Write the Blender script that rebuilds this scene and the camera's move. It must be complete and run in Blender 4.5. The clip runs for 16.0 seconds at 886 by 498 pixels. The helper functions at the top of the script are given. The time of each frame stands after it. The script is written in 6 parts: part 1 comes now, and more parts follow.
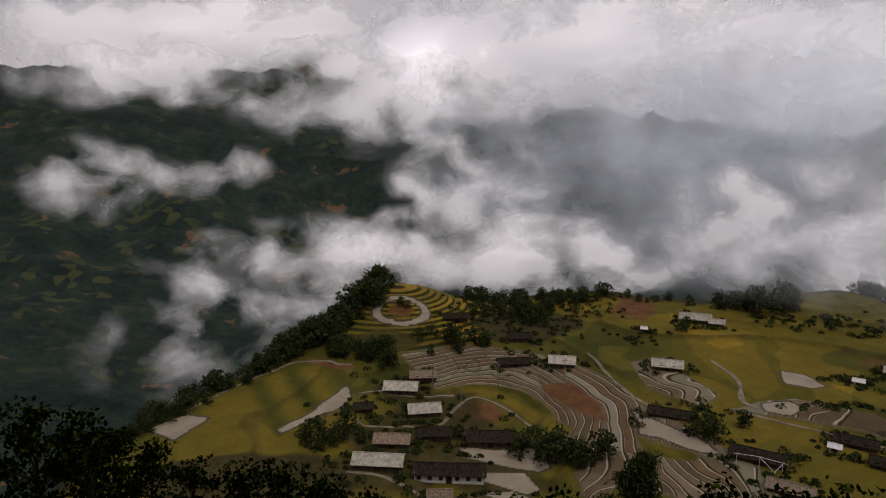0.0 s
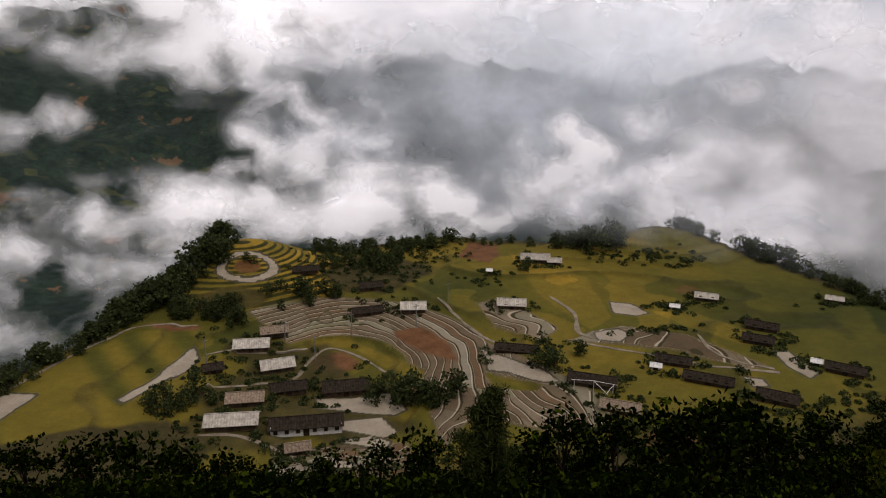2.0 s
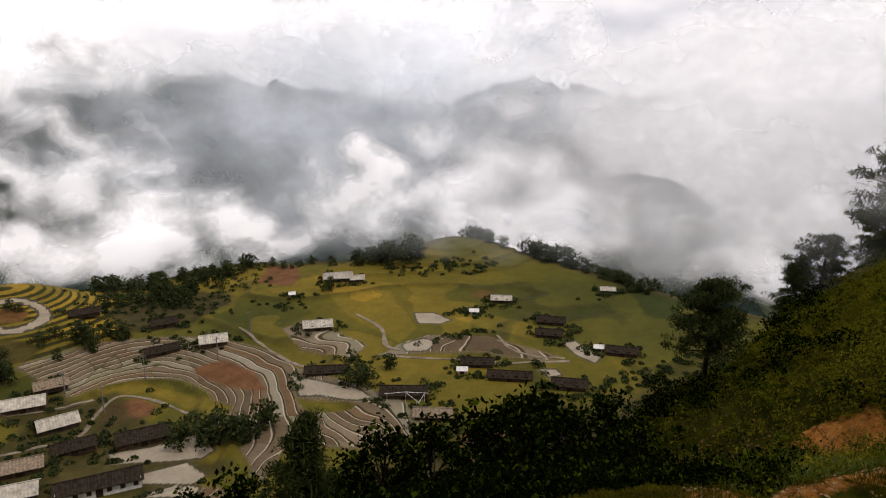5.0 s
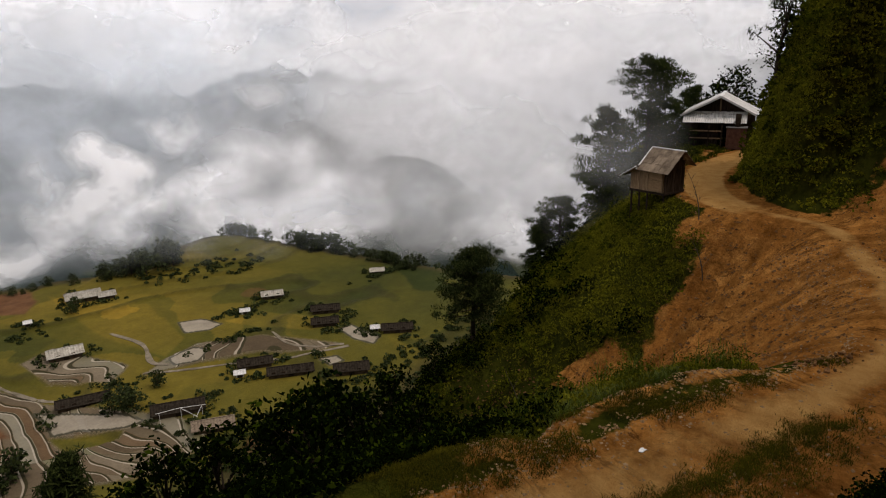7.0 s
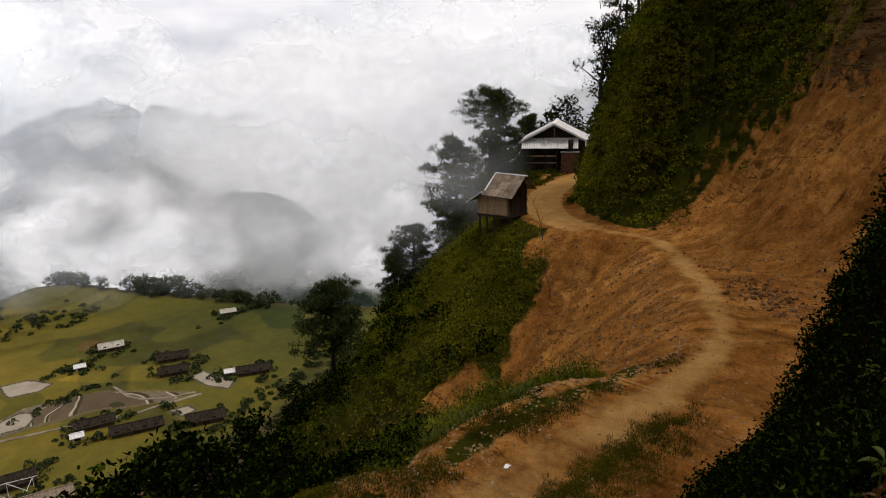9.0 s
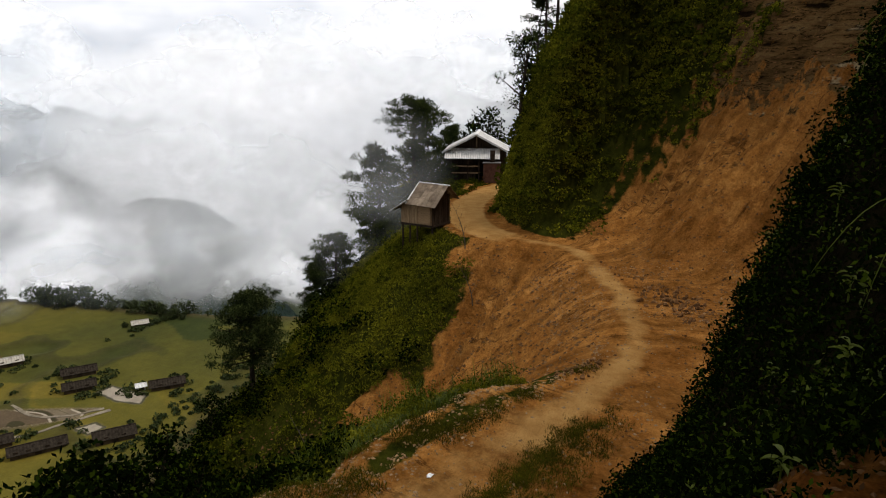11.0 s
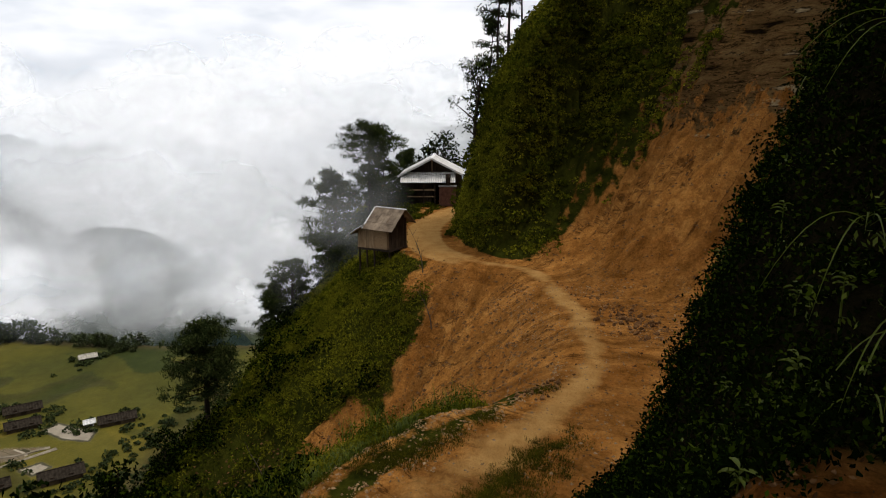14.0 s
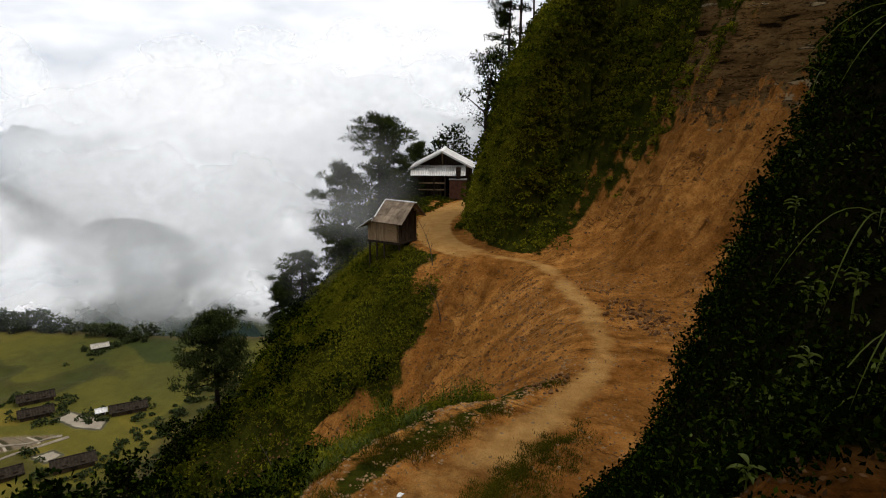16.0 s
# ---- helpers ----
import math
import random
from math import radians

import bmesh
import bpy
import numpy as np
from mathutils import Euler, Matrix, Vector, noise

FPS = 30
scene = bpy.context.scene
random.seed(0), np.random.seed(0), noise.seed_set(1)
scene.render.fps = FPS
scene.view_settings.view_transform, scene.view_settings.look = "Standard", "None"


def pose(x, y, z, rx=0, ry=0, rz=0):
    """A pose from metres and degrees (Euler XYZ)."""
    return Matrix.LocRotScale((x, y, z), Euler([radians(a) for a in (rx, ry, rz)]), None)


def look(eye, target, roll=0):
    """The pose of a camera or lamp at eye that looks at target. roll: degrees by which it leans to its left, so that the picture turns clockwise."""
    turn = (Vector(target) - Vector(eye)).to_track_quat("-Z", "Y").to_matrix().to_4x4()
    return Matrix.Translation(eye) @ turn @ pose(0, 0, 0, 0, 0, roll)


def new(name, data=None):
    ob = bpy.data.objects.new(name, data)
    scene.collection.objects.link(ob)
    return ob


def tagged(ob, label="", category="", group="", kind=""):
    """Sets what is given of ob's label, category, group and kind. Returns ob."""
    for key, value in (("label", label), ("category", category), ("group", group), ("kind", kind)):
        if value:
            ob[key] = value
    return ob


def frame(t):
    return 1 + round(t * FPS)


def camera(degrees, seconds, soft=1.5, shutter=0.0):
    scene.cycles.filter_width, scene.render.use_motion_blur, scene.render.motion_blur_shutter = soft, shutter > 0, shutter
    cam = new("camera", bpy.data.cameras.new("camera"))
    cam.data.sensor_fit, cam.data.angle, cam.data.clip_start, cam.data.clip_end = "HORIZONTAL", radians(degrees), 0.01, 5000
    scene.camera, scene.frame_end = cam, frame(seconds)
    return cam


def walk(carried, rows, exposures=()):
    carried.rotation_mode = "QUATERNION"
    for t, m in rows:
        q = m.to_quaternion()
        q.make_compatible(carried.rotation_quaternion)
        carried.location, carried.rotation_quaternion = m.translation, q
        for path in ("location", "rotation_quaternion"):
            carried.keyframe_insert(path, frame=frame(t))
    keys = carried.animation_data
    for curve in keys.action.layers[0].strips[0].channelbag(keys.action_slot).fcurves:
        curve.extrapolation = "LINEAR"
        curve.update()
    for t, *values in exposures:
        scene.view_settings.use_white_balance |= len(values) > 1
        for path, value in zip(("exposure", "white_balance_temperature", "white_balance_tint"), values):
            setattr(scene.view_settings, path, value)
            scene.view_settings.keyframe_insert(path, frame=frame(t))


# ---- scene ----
cam = camera(65.87, 16.0, 1.1)
EYE = (0.0, 0.0, 100.0)
TURN = [  # seconds, turn, tilt, lean
    (0, 0.78, 77.30, 0.41), (0.5, -3.71, 76.54, 0.24), (1, -8.41, 74.72, -0.16), (1.5, -9.22, 73.19, -0.38), (2, -12.05, 73.08, -0.45),
    (2.5, -14.67, 73.13, -0.38), (3, -17.37, 73.55, -0.42), (3.2, -18.13, 73.66, -0.39), (5.3, -31.70, 74.90, -0.61), (5.5, -33.42, 74.90, -0.63),
    (6, -38.55, 73.81, 0.67), (6.5, -44.93, 73.36, 1.29), (7, -49.75, 73.62, 0.95), (7.5, -51.41, 75.08, 1.79), (8, -54.06, 75.28, 1.74),
    (8.5, -59.05, 75.56, 1.38), (9, -62.38, 75.90, 1.28), (9.5, -65.26, 76.15, 0.54), (9.7, -66.28, 75.93, 0.40), (11.8, -70.36, 77.55, -0.29),
    (12, -71.06, 77.80, -0.13), (12.5, -71.74, 77.91, 0.17), (13, -72.21, 78.22, 0.11), (13.5, -72.30, 78.24, 0.10), (14, -72.36, 78.58, 0.14),
    (14.5, -71.96, 78.45, 0.11), (15, -70.73, 78.26, -0.24), (15.5, -72.09, 77.70, -0.11), (16, -71.47, 78.01, -0.14),
]
EXPOSURES = [(0.0, -1.6, 6700, 20), (1.0, -1.45, 6700, 20), (2.0, -1.1, 6700, 20), (3.0, -0.62, 6800, 18), (5.5, -0.85, 6800, 17), (7.0, -1.0, 6800, 16), (9.5, -0.72, 6650, 14), (12.0, -0.64, 6500, 11), (16.0, -0.64, 6500, 11)]
walk(cam, [(t, pose(*EYE, rx, ry, rz)) for t, rz, rx, ry in TURN], EXPOSURES)

# ---- light: a bright overcast sky, the sun high behind the ridge ----
SUN_TURN, SUN_RISE = 150.0, 66.0      # degrees clockwise from +y, degrees up
world = bpy.data.worlds.new("world")
scene.world = world
world.use_nodes = True
nt = world.node_tree
nd, lk = nt.nodes, nt.links
sky = nd.new("ShaderNodeTexSky")
sky.sky_type, sky.sun_disc = "NISHITA", False
sky.sun_elevation, sky.sun_rotation = radians(SUN_RISE), radians(SUN_TURN)
sky.air_density, sky.dust_density = 1.0, 3.0
tc = nd.new("ShaderNodeTexCoord")
stretch = nd.new("ShaderNodeMapping")
stretch.inputs["Scale"].default_value = (1.0, 1.0, 3.2)
lk.new(tc.outputs["Generated"], stretch.inputs["Vector"])
cn = nd.new("ShaderNodeTexNoise")
cn.inputs["Scale"].default_value, cn.inputs["Detail"].default_value, cn.inputs["Roughness"].default_value = 2.6, 7.0, 0.55
lk.new(stretch.outputs[0], cn.inputs["Vector"])
tone = nd.new("ShaderNodeValToRGB")
tone.color_ramp.elements[0].position, tone.color_ramp.elements[0].color = 0.36, (0.60, 0.65, 0.72, 1)
tone.color_ramp.elements[1].position, tone.color_ramp.elements[1].color = 0.62, (1.0, 0.99, 0.98, 1)
lk.new(cn.outputs["Fac"], tone.inputs[0])
cover = nd.new("ShaderNodeValToRGB")
cover.color_ramp.elements[0].position, cover.color_ramp.elements[0].color = 0.26, (0.72, 0.72, 0.72, 1)
cover.color_ramp.elements[1].position, cover.color_ramp.elements[1].color = 0.48, (1, 1, 1, 1)
lk.new(cn.outputs["Fac"], cover.inputs[0])
# the thin cloud over the valley is the brightest part of the sky
dot = nd.new("ShaderNodeVectorMath")
dot.operation, dot.inputs[1].default_value = "DOT_PRODUCT", (0.48, 0.48, 0.74)
lk.new(tc.outputs["Generated"], dot.inputs[0])
glow = nd.new("ShaderNodeMapRange")
glow.inputs["From Min"].default_value, glow.inputs["From Max"].default_value = -0.7, 0.8
glow.inputs["To Min"].default_value, glow.inputs["To Max"].default_value = 0.35, 2.0
lk.new(dot.outputs["Value"], glow.inputs["Value"])
bg_sky, bg_cloud = nd["Background"], nd.new("ShaderNodeBackground")
bg_sky.inputs[1].default_value = 0.09
lk.new(glow.outputs["Result"], bg_cloud.inputs[1])
lk.new(sky.outputs[0], bg_sky.inputs[0])
lk.new(tone.outputs[0], bg_cloud.inputs[0])
mixw = nd.new("ShaderNodeMixShader")
lk.new(cover.outputs[0], mixw.inputs[0])
lk.new(bg_sky.outputs[0], mixw.inputs[1])
lk.new(bg_cloud.outputs[0], mixw.inputs[2])
lk.new(mixw.outputs[0], nd["World Output"].inputs[0])
sun = new("sun", bpy.data.lights.new("sun", "SUN"))
sun.data.energy, sun.data.angle, sun.data.color = 2.7, radians(14), (1.0, 0.93, 0.82)
_a, _e = radians(SUN_TURN), radians(SUN_RISE)
sun.matrix_world = look((math.sin(_a) * math.cos(_e) * 50, math.cos(_a) * math.cos(_e) * 50, 100 + math.sin(_e) * 50), (0, 0, 100))
scene.cycles.transparent_max_bounces = 24

# ---- materials ----
def material(name):
    m = bpy.data.materials.new(name)
    m.use_nodes = True
    return m, m.node_tree.nodes, m.node_tree.links, m.node_tree.nodes["Principled BSDF"]


def noise_node(n, l, scale, detail=6.0, rough=0.6, vec=None):
    t = n.new("ShaderNodeTexNoise")
    t.inputs["Scale"].default_value, t.inputs["Detail"].default_value, t.inputs["Roughness"].default_value = scale, detail, rough
    if vec is None:
        g = n.new("ShaderNodeNewGeometry")
        vec = g.outputs["Position"]
    l.new(vec, t.inputs["Vector"])
    return t.outputs["Fac"]


def ramp(n, l, fac, stops):
    r = n.new("ShaderNodeValToRGB")
    e = r.color_ramp.elements
    while len(e) < len(stops):
        e.new(0.5)
    for i, (p, c) in enumerate(stops):
        e[i].position, e[i].color = p, (*c, 1)
    l.new(fac, r.inputs[0])
    return r.outputs[0]


def blend(n, l, fac, a, b, mode="MIX"):
    m = n.new("ShaderNodeMix")
    m.data_type, m.blend_type = "RGBA", mode
    for s, v in (("Factor", fac), ("A", a), ("B", b)):
        for sock in m.inputs:
            if sock.name == s and (sock.type == "RGBA" or s == "Factor" and sock.type == "VALUE"):
                if isinstance(v, (int, float)):
                    sock.default_value = v
                elif isinstance(v, tuple):
                    sock.default_value = (*v, 1)
                else:
                    l.new(v, sock)
                break
    return [o for o in m.outputs if o.type == "RGBA"][0]


def bump(n, l, bsdf, height, strength, distance):
    b = n.new("ShaderNodeBump")
    b.inputs["Strength"].default_value, b.inputs["Distance"].default_value = strength, distance
    l.new(height, b.inputs["Height"])
    l.new(b.outputs[0], bsdf.inputs["Normal"])


def grey(v):
    return (v, v, v)


def mottled(name, dark, light, scale, rough=0.85, fine=None, relief=0.03, metal=0.0, stretch3=None, island=0.0):
    """A surface of two tones, mottled at a large and a fine scale, with relief."""
    m, n, l, b = material(name)
    vec = None
    if stretch3:
        tc_ = n.new("ShaderNodeTexCoord")
        mp = n.new("ShaderNodeMapping")
        mp.inputs["Scale"].default_value = stretch3
        l.new(tc_.outputs["Object"], mp.inputs["Vector"])
        vec = mp.outputs[0]
    big = noise_node(n, l, scale, 4, 0.6, vec)
    small = noise_node(n, l, fine or scale * 9, 6, 0.7, vec)
    c = ramp(n, l, big, [(0.3, dark), (0.7, light)])
    c = blend(n, l, 0.55, c, ramp(n, l, small, [(0.3, grey(0.45)), (0.7, grey(1.35))]), "MULTIPLY")
    if island:
        oi = n.new("ShaderNodeObjectInfo")
        c = blend(n, l, 1.0, c, ramp(n, l, oi.outputs["Random"], [(0.0, grey(1 - island)), (1.0, grey(1 + island))]), "MULTIPLY")
    l.new(c, b.inputs["Base Color"])
    b.inputs["Roughness"].default_value, b.inputs["Metallic"].default_value = rough, metal
    b.inputs["Specular IOR Level"].default_value = 0.3 if rough < 0.82 else 0.0
    bump(n, l, b, small, 0.7, relief)
    return m


def attr(n, key):
    a = n.new("ShaderNodeAttribute")
    a.attribute_name = key
    return a.outputs["Fac"]


def mathn(n, l, op, a, b=0.0):
    m = n.new("ShaderNodeMath")
    m.operation = op
    for i, v in enumerate((a, b)):
        if isinstance(v, (int, float)):
            m.inputs[i].default_value = v
        else:
            l.new(v, m.inputs[i])
    return m.outputs[0]


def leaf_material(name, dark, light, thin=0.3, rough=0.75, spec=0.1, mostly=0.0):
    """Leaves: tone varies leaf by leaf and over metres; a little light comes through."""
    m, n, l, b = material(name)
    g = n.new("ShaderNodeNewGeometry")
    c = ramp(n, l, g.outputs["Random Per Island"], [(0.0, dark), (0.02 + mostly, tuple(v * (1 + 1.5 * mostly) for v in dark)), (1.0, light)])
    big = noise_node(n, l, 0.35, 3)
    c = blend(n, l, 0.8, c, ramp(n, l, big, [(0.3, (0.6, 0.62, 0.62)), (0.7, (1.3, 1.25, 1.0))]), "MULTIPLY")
    l.new(c, b.inputs["Base Color"])
    b.inputs["Roughness"].default_value, b.inputs["Specular IOR Level"].default_value = rough, spec
    tr = n.new("ShaderNodeBsdfTranslucent")
    l.new(c, tr.inputs["Color"])
    mx = n.new("ShaderNodeMixShader")
    mx.inputs[0].default_value = thin
    l.new(b.outputs[0], mx.inputs[1])
    l.new(tr.outputs[0], mx.inputs[2])
    l.new(mx.outputs[0], n["Material Output"].inputs["Surface"])
    return m


def hillside_material():
    """Grass floor, red earth where the bank has slid, pale wheel tracks on the road, grey strata on the cut."""
    m, n, l, b = material("hillside_earth")
    g = n.new("ShaderNodeNewGeometry")
    big, mid, fine = noise_node(n, l, 0.25, 4), noise_node(n, l, 1.3, 6, 0.65), noise_node(n, l, 9.0, 6, 0.7)
    soil = ramp(n, l, mid, [(0.25, (0.17, 0.067, 0.013)), (0.5, (0.32, 0.138, 0.032)), (0.75, (0.45, 0.215, 0.058))])
    clod = noise_node(n, l, 3.4, 9, 0.78)
    soil = blend(n, l, 0.45, soil, ramp(n, l, clod, [(0.34, grey(0.3)), (0.46, grey(0.9)), (0.55, grey(1.1)), (0.68, grey(1.4))]), "MULTIPLY")
    soil = blend(n, l, 0.6, soil, ramp(n, l, fine, [(0.3, grey(0.5)), (0.7, grey(1.4))]), "MULTIPLY")
    mps = n.new("ShaderNodeCombineXYZ")           # streaks that run down the slope
    l.new(mathn(n, l, "MULTIPLY", attr(n, "run_s"), 1.0), mps.inputs[0])
    l.new(mathn(n, l, "MULTIPLY", attr(n, "run_d"), 0.20), mps.inputs[1])
    streak = noise_node(n, l, 1.0, 7, 0.62, mps.outputs[0])
    soil = blend(n, l, 0.8, soil, ramp(n, l, big, [(0.36, (0.72, 0.66, 0.6)), (0.5, grey(1.0)), (0.64, (1.2, 1.22, 1.25))]), "MULTIPLY")
    soil = blend(n, l, 0.75, soil, ramp(n, l, streak, [(0.32, (0.42, 0.38, 0.34)), (0.5, grey(1.0)), (0.68, (1.35, 1.3, 1.25))]), "MULTIPLY")
    split = mathn(n, l, "ABSOLUTE", mathn(n, l, "SUBTRACT", streak, 0.5))       # dark runnels and cracks, their shade put into the colour
    runnel = mathn(n, l, "MULTIPLY", ramp(n, l, split, [(0.004, grey(0.65)), (0.016, grey(0))]), ramp(n, l, big, [(0.42, grey(0)), (0.55, grey(1))]))
    soil = blend(n, l, runnel, soil, (0.045, 0.016, 0.005))
    grass = ramp(n, l, mid, [(0.3, (0.010, 0.013, 0.002)), (0.7, (0.045, 0.046, 0.006))])
    track = ramp(n, l, mid, [(0.3, (0.42, 0.22, 0.068)), (0.7, (0.55, 0.32, 0.11))])
    # strata: bands that dip gently, warped, with shade darkened into their colour
    mp = n.new("ShaderNodeMapping")
    mp.inputs["Scale"].default_value, mp.inputs["Rotation"].default_value = (0.16, 0.16, 0.85), (0.12, 0.16, 0)
    l.new(g.outputs["Position"], mp.inputs["Vector"])
    layers = noise_node(n, l, 1.5, 5, 0.62, mp.outputs[0])
    rock = ramp(n, l, layers, [(0.36, (0.012, 0.007, 0.003)), (0.42, (0.075, 0.042, 0.015)), (0.485, (0.12, 0.068, 0.024)), (0.50, (0.010, 0.006, 0.003)), (0.515, (0.10, 0.055, 0.019)), (0.60, (0.15, 0.092, 0.036)), (0.625, (0.022, 0.012, 0.005)), (0.66, (0.30, 0.23, 0.13))])
    wob = mathn(n, l, "SUBTRACT", mid, 0.5)
    def mask(key, k=0.9):
        v = mathn(n, l, "ADD", attr(n, key), mathn(n, l, "MULTIPLY", wob, k))
        return ramp(n, l, v, [(0.42, grey(0)), (0.58, grey(1))])
    # ledge earth darkened and speckled: the shade there is put into its colour
    soil = blend(n, l, attr(n, "ledge_shade"), soil, ramp(n, l, fine, [(0.3, (0.022, 0.007, 0.002)), (0.58, (0.16, 0.058, 0.012)), (0.8, (0.36, 0.16, 0.04))]))
    c = blend(n, l, mask("soil"), grass, soil)
    # near-black bank ground stands for the thicket's shade
    c = blend(n, l, attr(n, "bank_shade"), c, ramp(n, l, fine, [(0.3, (0.003, 0.003, 0.0015)), (0.7, (0.014, 0.011, 0.005))]))
    c = blend(n, l, mask("rock", 2.2), c, rock)
    worn = mathn(n, l, "ADD", attr(n, "track"), mathn(n, l, "MULTIPLY", wob, 0.6))
    c = blend(n, l, ramp(n, l, worn, [(0.34, grey(0)), (0.78, grey(0.9))]), c, track)
    l.new(c, b.inputs["Base Color"])
    b.inputs["Roughness"].default_value, b.inputs["Specular IOR Level"].default_value = 1.0, 0.0
    h = mathn(n, l, "ADD", mathn(n, l, "MULTIPLY", mid, 0.6), mathn(n, l, "MULTIPLY", fine, 0.25))
    h = mathn(n, l, "ADD", h, mathn(n, l, "MULTIPLY", streak, 0.55))
    h = mathn(n, l, "SUBTRACT", h, mathn(n, l, "MULTIPLY", runnel, 0.35))
    h = mathn(n, l, "ADD", h, mathn(n, l, "MULTIPLY", clod, mathn(n, l, "MULTIPLY", attr(n, "soil"), 0.9)))
    h = mathn(n, l, "ADD", h, mathn(n, l, "MULTIPLY", layers, mathn(n, l, "MULTIPLY", attr(n, "rock"), 2.6)))
    bump(n, l, b, h, 1.0, 0.32)
    return m


def plateau_material():
    """Valley fields: ripening rice, flooded and muddy terraces, dark banks; each cell has its own tone."""
    m, n, l, b = material("valley_fields")
    big, mid, fine = noise_node(n, l, 0.03, 4), noise_node(n, l, 0.22, 6, 0.65), noise_node(n, l, 1.6, 5, 0.7)
    cell = attr(n, "cell")
    lev, pad = attr(n, "lev"), attr(n, "paddy")
    shelf = mathn(n, l, "FLOOR", lev)
    fr = mathn(n, l, "SUBTRACT", lev, shelf)
    wn = n.new("ShaderNodeTexWhiteNoise")
    wn.noise_dimensions = "2D"
    cmb = n.new("ShaderNodeCombineXYZ")
    l.new(shelf, cmb.inputs[0])
    l.new(mathn(n, l, "FLOOR", attr(n, "sector")), cmb.inputs[1])
    l.new(cmb.outputs[0], wn.inputs["Vector"])
    plot = wn.outputs["Value"]
    rice = ramp(n, l, cell, [(0.0, (0.028, 0.037, 0.007)), (0.35, (0.083, 0.074, 0.010)), (0.7, (0.148, 0.109, 0.014)), (1.0, (0.25, 0.16, 0.018))])
    rice = blend(n, l, 0.6, rice, ramp(n, l, mid, [(0.3, grey(0.65)), (0.7, grey(1.25))]), "MULTIPLY")
    mud = ramp(n, l, plot, [(0.0, (0.085, 0.060, 0.034)), (0.3, (0.125, 0.094, 0.058)), (0.5, (0.12, 0.074, 0.038)), (0.6, (0.11, 0.084, 0.05)), (0.8, (0.17, 0.135, 0.09)), (0.93, (0.09, 0.085, 0.018)), (1.0, (0.21, 0.175, 0.125))])
    mud = blend(n, l, 0.5, mud, ramp(n, l, mid, [(0.3, grey(0.6)), (0.7, grey(1.3))]), "MULTIPLY")
    lip = ramp(n, l, fr, [(0.68, grey(0)), (0.72, grey(0.75)), (0.79, grey(0.75)), (0.81, grey(0))])
    mud = blend(n, l, lip, mud, (0.40, 0.345, 0.265))
    edge = mathn(n, l, "MULTIPLY", pad, ramp(n, l, fr, [(0.80, grey(0)), (0.83, grey(0.95)), (0.94, grey(0.95)), (0.97, grey(0.0))]))
    weed = ramp(n, l, mid, [(0.3, (0.018, 0.017, 0.006)), (0.7, (0.062, 0.050, 0.017))])
    c = blend(n, l, pad, rice, mud)
    split = mathn(n, l, "FRACT", attr(n, "sector"))
    bund = mathn(n, l, "MULTIPLY", pad, ramp(n, l, split, [(0.0, grey(0.8)), (0.012, grey(0.8)), (0.02, grey(0)), (1.0, grey(0))]))
    c = blend(n, l, bund, c, (0.06, 0.052, 0.022))
    c = blend(n, l, edge, c, (0.034, 0.030, 0.012))
    brow = mathn(n, l, "MULTIPLY", attr(n, "cone"), ramp(n, l, fr, [(0.55, grey(0)), (0.64, grey(1)), (0.88, grey(1)), (0.97, grey(0))]))
    c = blend(n, l, brow, c, (0.030, 0.030, 0.008))
    c = blend(n, l, attr(n, "bank"), c, weed)
    c = blend(n, l, attr(n, "pond"), c, ramp(n, l, mid, [(0.3, (0.21, 0.175, 0.125)), (0.7, (0.31, 0.265, 0.195))]))
    rim = mathn(n, l, "MULTIPLY", attr(n, "pond"), mathn(n, l, "SUBTRACT", 1.0, attr(n, "pond")))
    c = blend(n, l, ramp(n, l, rim, [(0.08, grey(0)), (0.2, grey(0.9))]), c, (0.035, 0.032, 0.014))
    c = blend(n, l, attr(n, "bare"), c, ramp(n, l, mid, [(0.3, (0.085, 0.038, 0.016)), (0.7, (0.155, 0.074, 0.032))]))
    c = blend(n, l, attr(n, "weed"), c, weed)
    c = blend(n, l, 0.35, c, ramp(n, l, fine, [(0.3, grey(0.6)), (0.7, grey(1.3))]), "MULTIPLY")
    l.new(c, b.inputs["Base Color"])
    drowned = mathn(n, l, "MULTIPLY", mathn(n, l, "MULTIPLY", pad, mathn(n, l, "GREATER_THAN", plot, 0.84)), mathn(n, l, "SUBTRACT", 1.0, edge))
    wet = mathn(n, l, "MULTIPLY", mathn(n, l, "MAXIMUM", attr(n, "wet"), mathn(n, l, "MULTIPLY", drowned, 0.5)), mathn(n, l, "SUBTRACT", 1.0, attr(n, "weed")))
    l.new(ramp(n, l, wet, [(0.0, grey(0.95)), (1.0, grey(0.28))]), b.inputs["Roughness"])
    l.new(mathn(n, l, "ADD", 0.1, mathn(n, l, "MULTIPLY", wet, 0.75)), b.inputs["Specular IOR Level"])
    bump(n, l, b, mathn(n, l, "MULTIPLY", fine, mathn(n, l, "SUBTRACT", 1.0, wet)), 0.5, 0.25)
    return m


